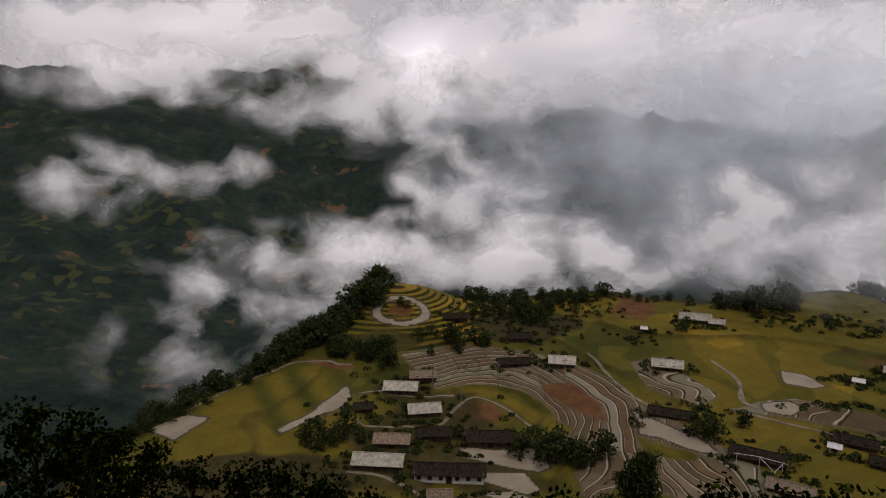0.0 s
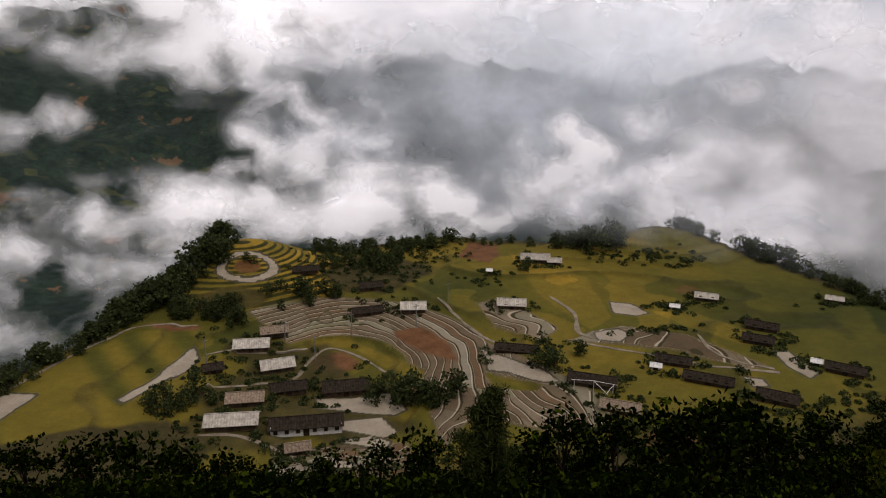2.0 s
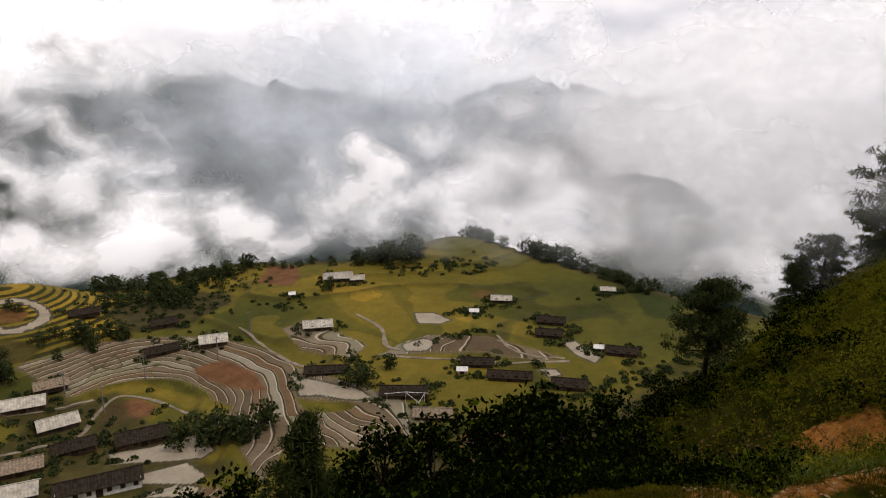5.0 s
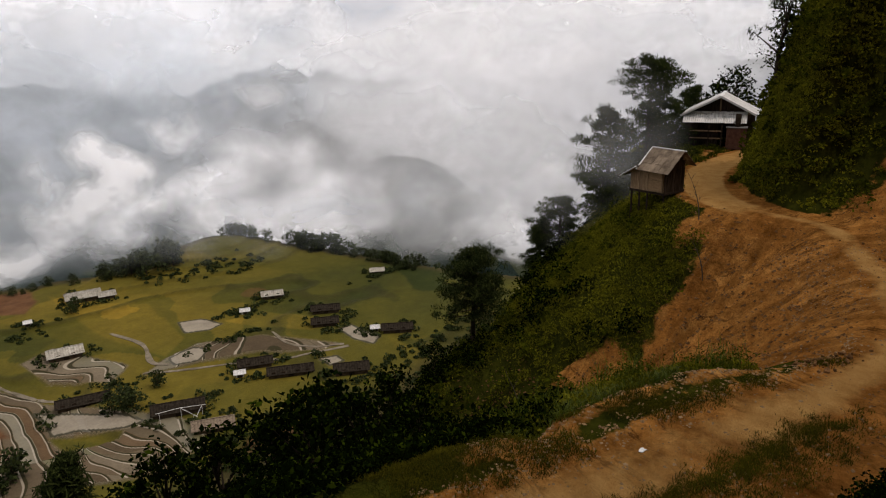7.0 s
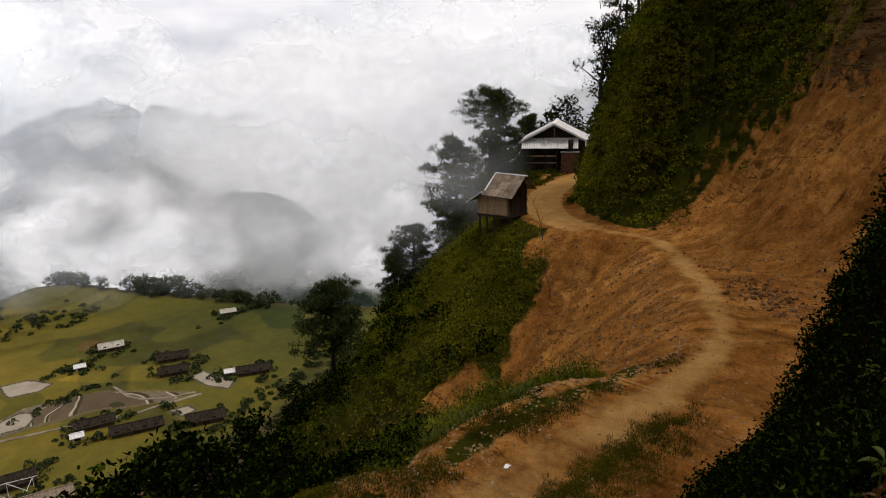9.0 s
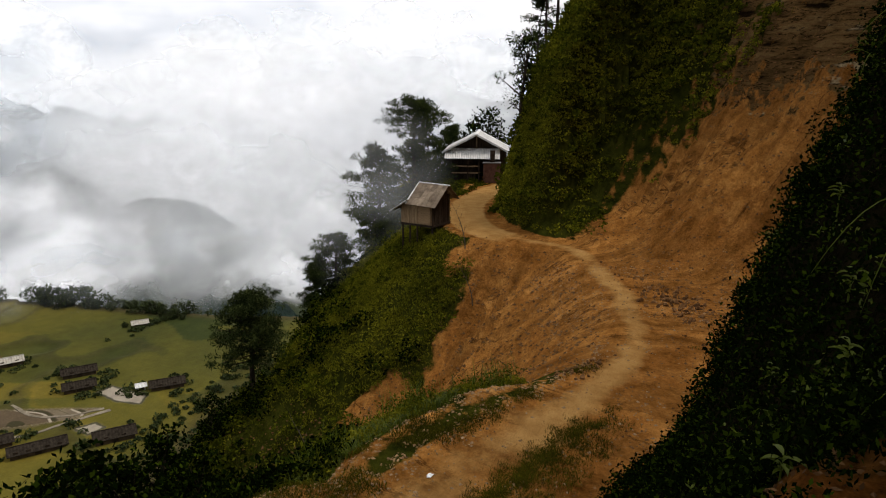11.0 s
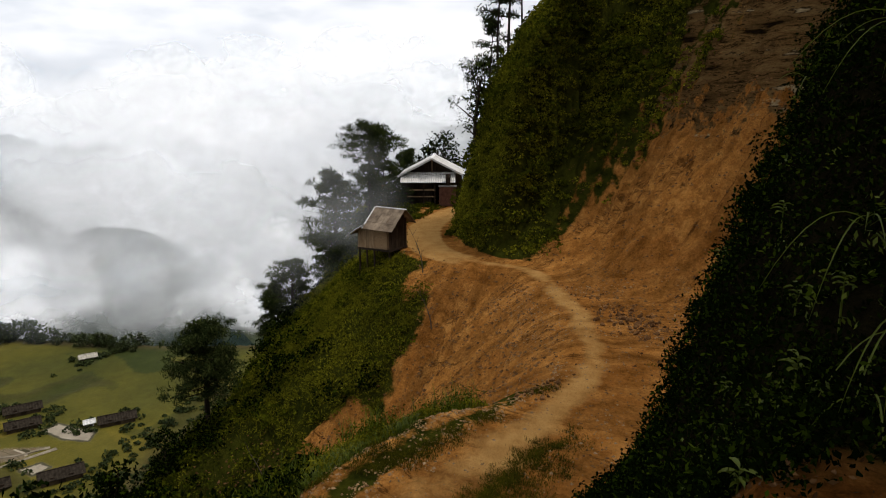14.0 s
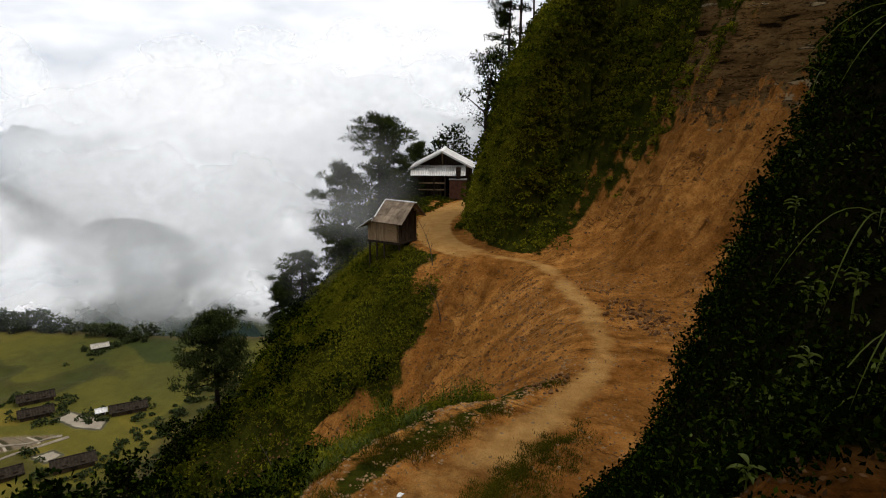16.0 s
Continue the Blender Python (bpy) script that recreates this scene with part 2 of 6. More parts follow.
def mountain_material(name, dark, light, bare=0.0, field=0.0):
    m, n, l, b = material(name)
    big, mid, fine = noise_node(n, l, 0.004, 5), noise_node(n, l, 0.022, 7, 0.7), noise_node(n, l, 0.12, 5, 0.75)
    c = ramp(n, l, mid, [(0.3, dark), (0.65, light)])
    c = blend(n, l, 0.7, c, ramp(n, l, fine, [(0.3, grey(0.45)), (0.7, grey(1.4))]), "MULTIPLY")
    if field:
        v = n.new("ShaderNodeTexVoronoi")
        v.inputs["Scale"].default_value = 0.07
        g = n.new("ShaderNodeNewGeometry")
        l.new(g.outputs["Position"], v.inputs["Vector"])
        sep = n.new("ShaderNodeSeparateColor")
        l.new(v.outputs["Color"], sep.inputs[0])
        pick = ramp(n, l, sep.outputs[0], [(0.80, grey(0)), (0.84, grey(1))])
        c = blend(n, l, mathn(n, l, "MULTIPLY", pick, ramp(n, l, big, [(0.45, grey(0)), (0.6, grey(field))])), c, (0.085, 0.09, 0.03))
    if bare:
        e = ramp(n, l, noise_node(n, l, 0.022, 5, 0.6), [(0.64, grey(0)), (0.66, grey(bare))])
        xyz = n.new("ShaderNodeSeparateXYZ")
        g2 = n.new("ShaderNodeNewGeometry")
        l.new(g2.outputs["Position"], xyz.inputs[0])
        e = mathn(n, l, "MULTIPLY", e, mathn(n, l, "LESS_THAN", xyz.outputs[0], 150.0))
        c = blend(n, l, e, c, (0.115, 0.072, 0.04))
    l.new(c, b.inputs["Base Color"])
    b.inputs["Roughness"].default_value, b.inputs["Specular IOR Level"].default_value = 0.95, 0.1
    bump(n, l, b, fine, 0.8, 4.0)
    return m


def mist_material(name, white, billow, low, high, most, cool=0.0):
    """Droplets in air: white, lit from both sides, as dense as its own shape says; billow sets how ragged it is."""
    m, n, l, b = material(name)
    dens = attr(n, "mist_amount")
    uv = n.new("ShaderNodeCombineXYZ")
    for i, key in enumerate(("mist_u", "mist_v", "mist_w")):
        l.new(attr(n, key), uv.inputs[i])
    t = n.new("ShaderNodeTexNoise")
    for key, v in (("Scale", 0.24), ("Detail", 4.0), ("Roughness", 0.47), ("Distortion", 0.25)):
        t.inputs[key].default_value = v
    l.new(uv.outputs[0], t.inputs["Vector"])
    wisp = t.outputs["Fac"]
    a = mathn(n, l, "ADD", dens, mathn(n, l, "MULTIPLY", mathn(n, l, "SUBTRACT", wisp, 0.5), billow))
    a = mathn(n, l, "MULTIPLY", ramp(n, l, a, [(low, grey(0)), ((low + high) / 2, grey(0.4 * most)), (high, grey(most))]), ramp(n, l, dens, [(0.0, grey(0)), (0.3, grey(1))]))
    df, tl = n.new("ShaderNodeBsdfDiffuse"), n.new("ShaderNodeBsdfTranslucent")
    df.inputs["Color"].default_value = tl.inputs["Color"].default_value = (white * (1 - cool), white, white * (1.01 + cool), 1)
    mx, out = n.new("ShaderNodeAddShader"), n.new("ShaderNodeMixShader")   # droplets send light back and on, each in full, to brighten the mist
    l.new(df.outputs[0], mx.inputs[0])
    l.new(tl.outputs[0], mx.inputs[1])
    clear = n.new("ShaderNodeBsdfTransparent")
    l.new(a, out.inputs[0])
    l.new(clear.outputs[0], out.inputs[1])
    l.new(mx.outputs[0], out.inputs[2])
    l.new(out.outputs[0], n["Material Output"].inputs["Surface"])
    return m


M_HILL = hillside_material()
M_FIELD = plateau_material()
M_MIST = mist_material("billowing_mist", 0.86, 3.3, 0.12, 1.15, 0.80)
# grey and brighter veil copies: how light falls on mist is put into colour
M_VEIL = mist_material("thin_mist_veil", 0.57, 1.2, 0.0, 1.1, 0.78, 0.06)
M_LITVEIL = mist_material("lit_mist_veil", 0.72, 1.0, 0.0, 1.1, 0.85)
M_FAR = mountain_material("far_forest_slope", (0.008, 0.017, 0.016), (0.027, 0.043, 0.032), bare=1.0, field=0.5)
M_PINE = leaf_material("pine_needles", (0.015, 0.024, 0.008), (0.060, 0.076, 0.024), 0.35, spec=0.0)
M_BUSH = leaf_material("bush_leaves", (0.020, 0.028, 0.002), (0.085, 0.094, 0.007), spec=0.0)
# far below a real leaf tone: deep shade is put into the colour
M_DARK = leaf_material("shrub_leaves_shaded", (0.002, 0.004, 0.0006), (0.034, 0.052, 0.004), 0.2, 0.9, 0.0, 0.72)
M_GRASS = leaf_material("long_grass", (0.065, 0.070, 0.005), (0.19, 0.18, 0.016), 0.4, spec=0.0)
M_BLADE = leaf_material("reed_blades", (0.035, 0.055, 0.004), (0.12, 0.15, 0.012), 0.35, 0.5, 0.2)
M_TURF = leaf_material("short_dark_grass", (0.026, 0.026, 0.003), (0.085, 0.075, 0.008), 0.4, spec=0.0)
M_CREEPER = leaf_material("bank_creepers", (0.060, 0.068, 0.005), (0.23, 0.22, 0.018), 0.35, spec=0.0)
M_LITTER = leaf_material("fallen_leaves", (0.03, 0.014, 0.006), (0.16, 0.08, 0.03), 0.15)
M_TREE = leaf_material("valley_tree_leaves", (0.018, 0.027, 0.010), (0.055, 0.072, 0.022))
M_BARK = mottled("pine_bark", (0.018, 0.014, 0.010), (0.06, 0.045, 0.033), 3.0, relief=0.05)
M_BOARD = mottled("weathered_board", (0.20, 0.13, 0.07), (0.42, 0.29, 0.175), 2.0, stretch3=(6, 6, 0.8), island=0.25, relief=0.01)
M_BAMBOO = mottled("split_bamboo_mat", (0.26, 0.17, 0.09), (0.42, 0.28, 0.16), 3.0, stretch3=(1, 1, 9), relief=0.015)
M_SHINGLE = mottled("grey_roof_sheet", (0.11, 0.082, 0.06), (0.30, 0.235, 0.17), 2.2, island=0.22, relief=0.012)
M_SHEET = mottled("pale_cement_sheet", (0.60, 0.59, 0.57), (0.84, 0.83, 0.81), 1.5, rough=0.6, island=0.12, relief=0.01)
M_DARKWOOD = mottled("dark_wood", (0.022, 0.016, 0.012), (0.07, 0.05, 0.036), 2.5, stretch3=(5, 5, 0.8), island=0.25, relief=0.012)
M_BRICK = mottled("red_brown_brick", (0.09, 0.045, 0.032), (0.17, 0.085, 0.06), 3.0, relief=0.02)
M_TILE = mottled("mossy_dark_tile", (0.014, 0.011, 0.008), (0.046, 0.037, 0.028), 1.5, rough=0.95, relief=0.04)
M_PALEROOF = mottled("weathered_pale_roof", (0.22, 0.20, 0.165), (0.52, 0.48, 0.41), 0.9, rough=0.8, island=0.15, relief=0.03)
M_WALL = mottled("rammed_earth_wall", (0.05, 0.035, 0.022), (0.12, 0.085, 0.055), 0.8, relief=0.04)
M_WHITE = mottled("white_limewash", (0.55, 0.54, 0.52), (0.8, 0.79, 0.77), 2.0, relief=0.01)
M_STONE = mottled("broken_red_stone", (0.06, 0.026, 0.010), (0.26, 0.14, 0.06), 4.0, island=0.35, relief=0.03)
M_PALE = mottled("pale_gravel_stone", (0.15, 0.085, 0.04), (0.36, 0.24, 0.13), 5.0, island=0.3, relief=0.02)
M_PATH = mottled("trodden_pale_earth", (0.12, 0.10, 0.07), (0.27, 0.23, 0.175), 0.35, relief=0.03)
M_DEAD = mottled("dry_grey_twig", (0.05, 0.04, 0.03), (0.13, 0.11, 0.085), 4.0, relief=0.01)
M_POLE = mottled("concrete_pole", (0.14, 0.135, 0.13), (0.25, 0.245, 0.235), 2.0, relief=0.01)

# ---- mesh helpers ----
rng = np.random.default_rng(7)


def link_mesh(name, me, mat, parent=None, label=""):
    if mat is not None and not me.materials:
        me.materials.append(mat)
    ob = new(name, me)
    if parent is not None:
        ob.parent = parent
    return tagged(ob, label)


def mesh_of(name, verts, faces, smooth=False):
    me = bpy.data.meshes.new(name)
    me.from_pydata(verts, [], faces)
    me.polygons.foreach_set("use_smooth", [smooth] * len(me.polygons))
    return me


def mesh_arrays(name, v, f, smooth=False):
    """A mesh from arrays: v (n, 3), f (m, 3 or 4)."""
    k = f.shape[1]
    me = bpy.data.meshes.new(name)
    me.vertices.add(len(v))
    me.vertices.foreach_set("co", np.ascontiguousarray(v, dtype=np.float32).ravel())
    me.loops.add(f.size)
    me.loops.foreach_set("vertex_index", np.ascontiguousarray(f, dtype=np.int32).ravel())
    me.polygons.add(len(f))
    me.polygons.foreach_set("loop_start", np.arange(0, f.size, k, dtype=np.int32))
    me.polygons.foreach_set("use_smooth", np.full(len(f), smooth))
    me.update(calc_edges=True)
    return me


def give(me, key, values):
    a = me.attributes.new(key, "FLOAT", "POINT")
    a.data.foreach_set("value", np.ascontiguousarray(values, dtype=np.float32).ravel())


def part(name, bm, mat, parent=None, label=""):
    me = bpy.data.meshes.new(name)
    bm.to_mesh(me)
    bm.free()
    return link_mesh(name, me, mat, parent, label)


def hash2(i, j, seed):
    h = (i.astype(np.int64) * 374761393 + j.astype(np.int64) * 668265263 + seed * 974711) & 0x7FFFFFFF
    h = ((h ^ (h >> 13)) * 1274126177) & 0x7FFFFFFF
    return ((h ^ (h >> 16)) & 0xFFFF) / 65535.0


def vnoise(x, y, seed=0):
    i, j = np.floor(x), np.floor(y)
    u, v = x - i, y - j
    u, v = u * u * (3 - 2 * u), v * v * (3 - 2 * v)
    a, b, c, d = hash2(i, j, seed), hash2(i + 1, j, seed), hash2(i, j + 1, seed), hash2(i + 1, j + 1, seed)
    return (a * (1 - u) + b * u) * (1 - v) + (c * (1 - u) + d * u) * v - 0.5


def fbm(x, y, octaves=5, seed=0, gain=0.5):
    s, k, a = 0.0, 1.0, 1.0
    for o in range(octaves):
        s = s + a * vnoise(x * k + 17.3 * o, y * k - 9.1 * o, seed + o)
        k, a = k * 2.03, a * gain
    return s


def smooth(a, b, x):
    t = np.clip((x - a) / (b - a), 0, 1)
    return t * t * (3 - 2 * t)


def grid_faces(nu, nv):
    i, j = np.meshgrid(np.arange(nu - 1), np.arange(nv - 1), indexing="ij")
    a = (i * nv + j).ravel()
    return np.stack([a, a + nv, a + nv + 1, a + 1], 1)


def box(bm, m, sx, sy, sz, bevel=0.0):
    """A box of that size whose base centre lies at m."""
    r = bmesh.ops.create_cube(bm, size=1.0, matrix=m @ Matrix.Translation((0, 0, sz / 2)) @ Matrix.Diagonal((sx, sy, sz, 1)))
    if bevel:
        es = list({e for v in r["verts"] for e in v.link_edges})
        bmesh.ops.bevel(bm, geom=es, offset=bevel, segments=1, affect="EDGES")


def tube_arrays(points, radii, sides=7):
    """A tapered tube along points; arrays of vertices and quads."""
    p = np.asarray(points, float)
    d = np.gradient(p, axis=0)
    d /= np.linalg.norm(d, axis=1)[:, None] + 1e-9
    ref = np.where(np.abs(d[:, 2:3]) > 0.9, np.array([[1.0, 0, 0]]), np.array([[0, 0, 1.0]]))
    a = np.cross(d, ref)
    a /= np.linalg.norm(a, axis=1)[:, None] + 1e-9
    b = np.cross(d, a)
    t = np.linspace(0, 2 * np.pi, sides, endpoint=False)
    v = p[:, None] + np.asarray(radii)[:, None, None] * (np.cos(t)[None, :, None] * a[:, None] + np.sin(t)[None, :, None] * b[:, None])
    n = len(p)
    i, j = np.meshgrid(np.arange(n - 1), np.arange(sides), indexing="ij")
    f = np.stack([i * sides + j, i * sides + (j + 1) % sides, (i + 1) * sides + (j + 1) % sides, (i + 1) * sides + j], -1).reshape(-1, 4)
    return v.reshape(-1, 3), f


def merge(pieces):
    vs, fs, k = [], [], 0
    for v, f in pieces:
        vs.append(v)
        fs.append(f + k)
        k += len(v)
    return np.concatenate(vs), np.concatenate(fs)


# ---- the near hillside: a dirt road cut along a steep slope ----
ROAD_Z = 91.6
ROAD = [(-40, 20), (-26, 14), (-12, 10.4), (0, 8.4), (7, 6.7), (13.0, 4.5), (15.5, 3.7), (17.4, 3.0), (19.5, 2.5), (22, 2.15), (25, 2.2), (28, 2.75), (31, 4.0),
        (34.2, 5.5), (35.8, 7.2), (36.4, 9.3), (37.6, 11.6), (40, 13.7), (45, 15.8), (50, 16.7), (56, 16.6), (64, 15.6), (75, 14), (95, 16), (120, 24), (160, 40), (260, 75), (420, 120)]


def curve_points(ctrl, step=0.4):
    c = np.asarray(ctrl, float)
    c = np.vstack([2 * c[0] - c[1], c, 2 * c[-1] - c[-2]])
    out = []
    for i in range(1, len(c) - 2):
        k = max(2, int(np.linalg.norm(c[i + 1] - c[i]) / step))
        t = np.linspace(0, 1, k, endpoint=False)[:, None]
        p0, p1, p2, p3 = c[i - 1], c[i], c[i + 1], c[i + 2]
        out.append(0.5 * (2 * p1 + (p2 - p0) * t + (2 * p0 - 5 * p1 + 4 * p2 - p3) * t ** 2 + (3 * p1 - p0 - 3 * p2 + p3) * t ** 3))
    return np.concatenate(out + [c[-2:-1]])


RC = curve_points(ROAD)
RT = np.gradient(RC, axis=0)
RT /= np.linalg.norm(RT, axis=1)[:, None]
RS = np.concatenate([[0], np.cumsum(np.linalg.norm(np.diff(RC, axis=0), axis=1))])


def along(x, y):
    """How far along the road the point lies, and how far to its downhill side (negative: uphill)."""
    x, y = np.asarray(x, float).ravel(), np.asarray(y, float).ravel()
    s, d = np.empty_like(x), np.empty_like(x)
    for k in range(0, len(x), 20000):
        dx, dy = x[k:k + 20000, None] - RC[None, :, 0], y[k:k + 20000, None] - RC[None, :, 1]
        q = dx * dx + dy * dy
        i = np.argmin(q, 1)
        r = np.arange(len(i))
        side = RT[i, 0] * dy[r, i] - RT[i, 1] * dx[r, i]
        s[k:k + 20000] = RS[i] + RT[i, 0] * dx[r, i] + RT[i, 1] * dy[r, i]
        d[k:k + 20000] = np.where(q[r, i] < 30, side, np.sqrt(q[r, i]) * np.where(side >= 0, 1, -1))
    return s, d


def s_at(x, y):
    return float(along([x], [y])[0][0])


S_BANK0, S_BANK1 = s_at(6.5, 6.8), s_at(12, 4.8)     # camera's ledge gives way to the steep green bank
S_SLIDE0, S_SLIDE1 = s_at(20.5, 2.3), s_at(36.9, 10.4)  # the landslip
S_VERGE = s_at(18.6, 2.7)
S_BENCH0, S_BENCH1, S_BENCH2 = s_at(16, 3.5), s_at(19, 2.6), s_at(28.5, 2.9)   # a wide bench inside the bend
S_HOUSE = s_at(60, 16.2)
S_GRAVEL = s_at(10.5, 5)


def steps(e, rule):
    """A profile of straight stretches: rule of (to, slope)."""
    z, last = np.zeros_like(e), 0.0
    for to, k in rule:
        z = z + k * np.clip(e - last, 0, to - last)
        last = to
    return z


def bell(x, y, cx, cy, rx, ry, turn=0.0):
    c, s = math.cos(radians(turn)), math.sin(radians(turn))
    u, v = ((x - cx) * c + (y - cy) * s) / rx, (-(x - cx) * s + (y - cy) * c) / ry
    return np.exp(-(u * u + v * v))


def slope_fields(x, y):
    """Height of the near hillside and the masks of what covers it."""
    shape = np.shape(x)
    x, y = np.ravel(x).astype(float), np.ravel(y).astype(float)
    s, d = along(x, y)
    wob = fbm(x * 0.12, y * 0.12, 4, 3)
    verge = 1.2 * (1 - smooth(S_VERGE - 3, S_VERGE + 1.5, s))
    verge = verge + 7.5 * smooth(S_HOUSE - 7, S_HOUSE - 3, s) * (1 - smooth(S_HOUSE + 7, S_HOUSE + 11, s))
    rag = 0.35 * fbm(s * 0.25, 0 * s, 3, 5)
    inner = 2.5 + 1.1 * smooth(S_BANK0, S_BANK1, s) + 0.6 * smooth(S_BENCH0, S_BENCH1, s) - 2.7 * smooth(S_BENCH2, S_BENCH2 + 5, s) + 0.5 * smooth(S_SLIDE1 - 2, S_SLIDE1 + 3, s)
    outer = 1.3 - 0.55 * smooth(S_VERGE - 3, S_VERGE + 2, s) + 0.9 * smooth(S_SLIDE1 - 2, S_SLIDE1 + 3, s)
    half = np.where(d > 0, outer, inner) + rag
    slide = smooth(S_SLIDE0 - 2.5, S_SLIDE0 + 1.5, s) * (1 - smooth(S_SLIDE1 - 1.2, S_SLIDE1 + 0.8, s + 2.2 * fbm(x * 0.35, y * 0.35, 3, 161) - 0.6 - 2.2 * (1 - smooth(0.8, 5.0, d)) + 1.3 * smooth(2.0, 5.0, d) - 3.6 * smooth(7.0, 15.0, d)))
    # downhill
    q = np.clip(d - half - verge, 0, None)
    down = steps(q, [(1.2, 0.55), (14, 0.86), (22, 0.95), (200, 1.18)])
    rill = fbm(s * 0.55 + 0.25 * d, d * 0.06, 4, 11)
    down += slide * smooth(0.3, 2.5, q) * (1.7 * rill + 0.5 * fbm(s * 1.6, d * 0.12, 3, 13)) * np.clip(q / 5, 0, 1.2)
    down += (1 - slide) * smooth(1, 6, q) * (1.3 * wob + 0.5 * fbm(x * 0.5, y * 0.5, 3, 8))
    down += 0.95 * np.clip(d - 10.5, 0, None) * smooth(S_SLIDE1 + 3, S_SLIDE1 + 9, s)      # the nose falls away beyond the hut
    # uphill
    e = np.clip(-d - half, 0, None)
    e = np.clip(e + (0.5 * fbm(s * 0.3, 0 * s + 4, 3, 21)) * smooth(0.3, 2, e), 0, None)
    ledge = steps(e, [(1.4, 0.35), (5.3, 1.6), (8.4, 0.03), (20, 2.4), (60, 0.8)])
    bank = steps(e, [(0.8, 0.6), (8.6, 2.75), (13, 1.6), (70, 0.7)])
    scar = steps(e, [(1.5, 0.35), (4.0, 0.85), (7.0, 1.35), (16, 2.1), (20, 1.2), (70, 0.7)])
    butt = steps(e, [(0.4, 1.2), (2.9, 3.6), (5, 1.8), (9, 1.25), (70, 0.6)])
    w1 = smooth(S_BANK0, S_BANK1, s)
    w2 = smooth(S_SLIDE0 - 1.5, S_SLIDE0 + 2.5, s)
    w3 = smooth(S_SLIDE1 - 1.6, S_SLIDE1 + 0.6, s)
    up = ledge * (1 - w1) + bank * w1
    up = up * (1 - w2) + scar * w2
    up = up * (1 - w3) + butt * w3
    up += smooth(1, 4, e) * (1 - (1 - w1) * (e < 9)) * (0.9 * wob + 0.9 * rill * (w2 * (1 - w3)))
    up += w2 * (1 - w3) * smooth(4, 9, e) * 0.8 * (np.abs(np.mod((ROAD_Z + up) * 0.55 + 2 * wob, 1) - 0.5) * 2 - 0.5)
    up += w2 * (1 - w3) * smooth(4, 9, e) * (1.6 * fbm(x * 0.3, y * 0.3, 4, 121) + 0.7 * fbm(x * 0.9, y * 0.9, 3, 123))
    onroad = (np.abs(d) < half + 0.3)
    ruts = -0.045 * np.exp(-((np.abs(d) - 0.75) / 0.28) ** 2) * onroad
    z = ROAD_Z - down + up + ruts + 0.07 * fbm(x * 1.1, y * 1.1, 4, 31) - 1.1 * np.clip(x - 70, 0, None)
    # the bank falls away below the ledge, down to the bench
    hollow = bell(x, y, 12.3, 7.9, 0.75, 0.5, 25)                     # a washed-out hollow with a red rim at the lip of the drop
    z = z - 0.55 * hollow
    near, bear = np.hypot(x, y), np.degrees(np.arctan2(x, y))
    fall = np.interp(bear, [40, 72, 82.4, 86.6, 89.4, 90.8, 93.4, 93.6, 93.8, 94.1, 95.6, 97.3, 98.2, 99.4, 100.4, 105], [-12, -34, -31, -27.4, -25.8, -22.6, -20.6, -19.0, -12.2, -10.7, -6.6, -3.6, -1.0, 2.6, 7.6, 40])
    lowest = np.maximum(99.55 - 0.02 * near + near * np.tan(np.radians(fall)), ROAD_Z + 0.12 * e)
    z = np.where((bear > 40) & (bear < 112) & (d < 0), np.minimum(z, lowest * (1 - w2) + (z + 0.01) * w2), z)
    bare_cut = w2 * (1 - smooth(S_SLIDE1 - 5.0, S_SLIDE1 - 2.0, s + 0.12 * e + 2.5 * wob))
    foot_line = np.clip(2.2 + 0.9 * (s - S_SLIDE0) + 3.0 * wob, 1.0, 10.2)            # scrub has crept up the lower slope
    soil = np.where(d > 0, slide * (1 - smooth(foot_line, foot_line + 2.2, d)), bare_cut)
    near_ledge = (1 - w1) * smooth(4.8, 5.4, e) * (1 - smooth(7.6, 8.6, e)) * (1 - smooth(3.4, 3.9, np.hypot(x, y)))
    soil = np.maximum(soil, w3 * (d < 0) * 0.8 * smooth(0.22, 0.36, fbm(x * 0.28, y * 0.28 + z * 0.12, 4, 171)) * (1 - smooth(S_SLIDE1 + 1, S_SLIDE1 + 4, s)))    # earth showing between the creepers
    soil = np.maximum(soil, near_ledge)
    soil = np.maximum(soil, 1 - smooth(half - 0.2, half + 0.4, np.abs(d)))
    strip = np.exp(-((d - half - 1.0 + 0.5 * fbm(x * 0.3, y * 0.3, 3, 143)) / 0.42) ** 2)    # gravel between two ribbons of grass
    gravel = smooth(S_GRAVEL - 5, S_GRAVEL + 1, s) * (d > 0) * (d < half + verge + 0.4) * (0.28 + 0.55 * strip + 0.55 * fbm(x * 0.9, y * 0.9, 3, 141))
    soil = np.maximum(soil, gravel)
    soil = np.maximum(soil, smooth(0.12, 0.3, bell(x, y, 12.2, 7.7, 1.5, 0.75, 25) - 1.1 * smooth(0.5, 0.9, hollow)))
    rock = w2 * (1 - w3) * smooth(5.5, 9.5, e + 3 * wob) * (d < 0) * np.clip(bare_cut * 1.2, 0, 1)
    lane = 0.75 + 0.65 * (1 - smooth(S_SLIDE0 - 7, S_SLIDE0 - 1, s))
    trk = np.exp(-((d + 0.1 + 0.5 * fbm(s * 0.2, 0 * s + 9, 3, 25)) / (0.8 * lane)) ** 2) * (0.80 + 0.6 * fbm(x * 0.6, y * 0.6, 3, 27)) * onroad
    trk = np.maximum(trk, 0.75 * strip * gravel)
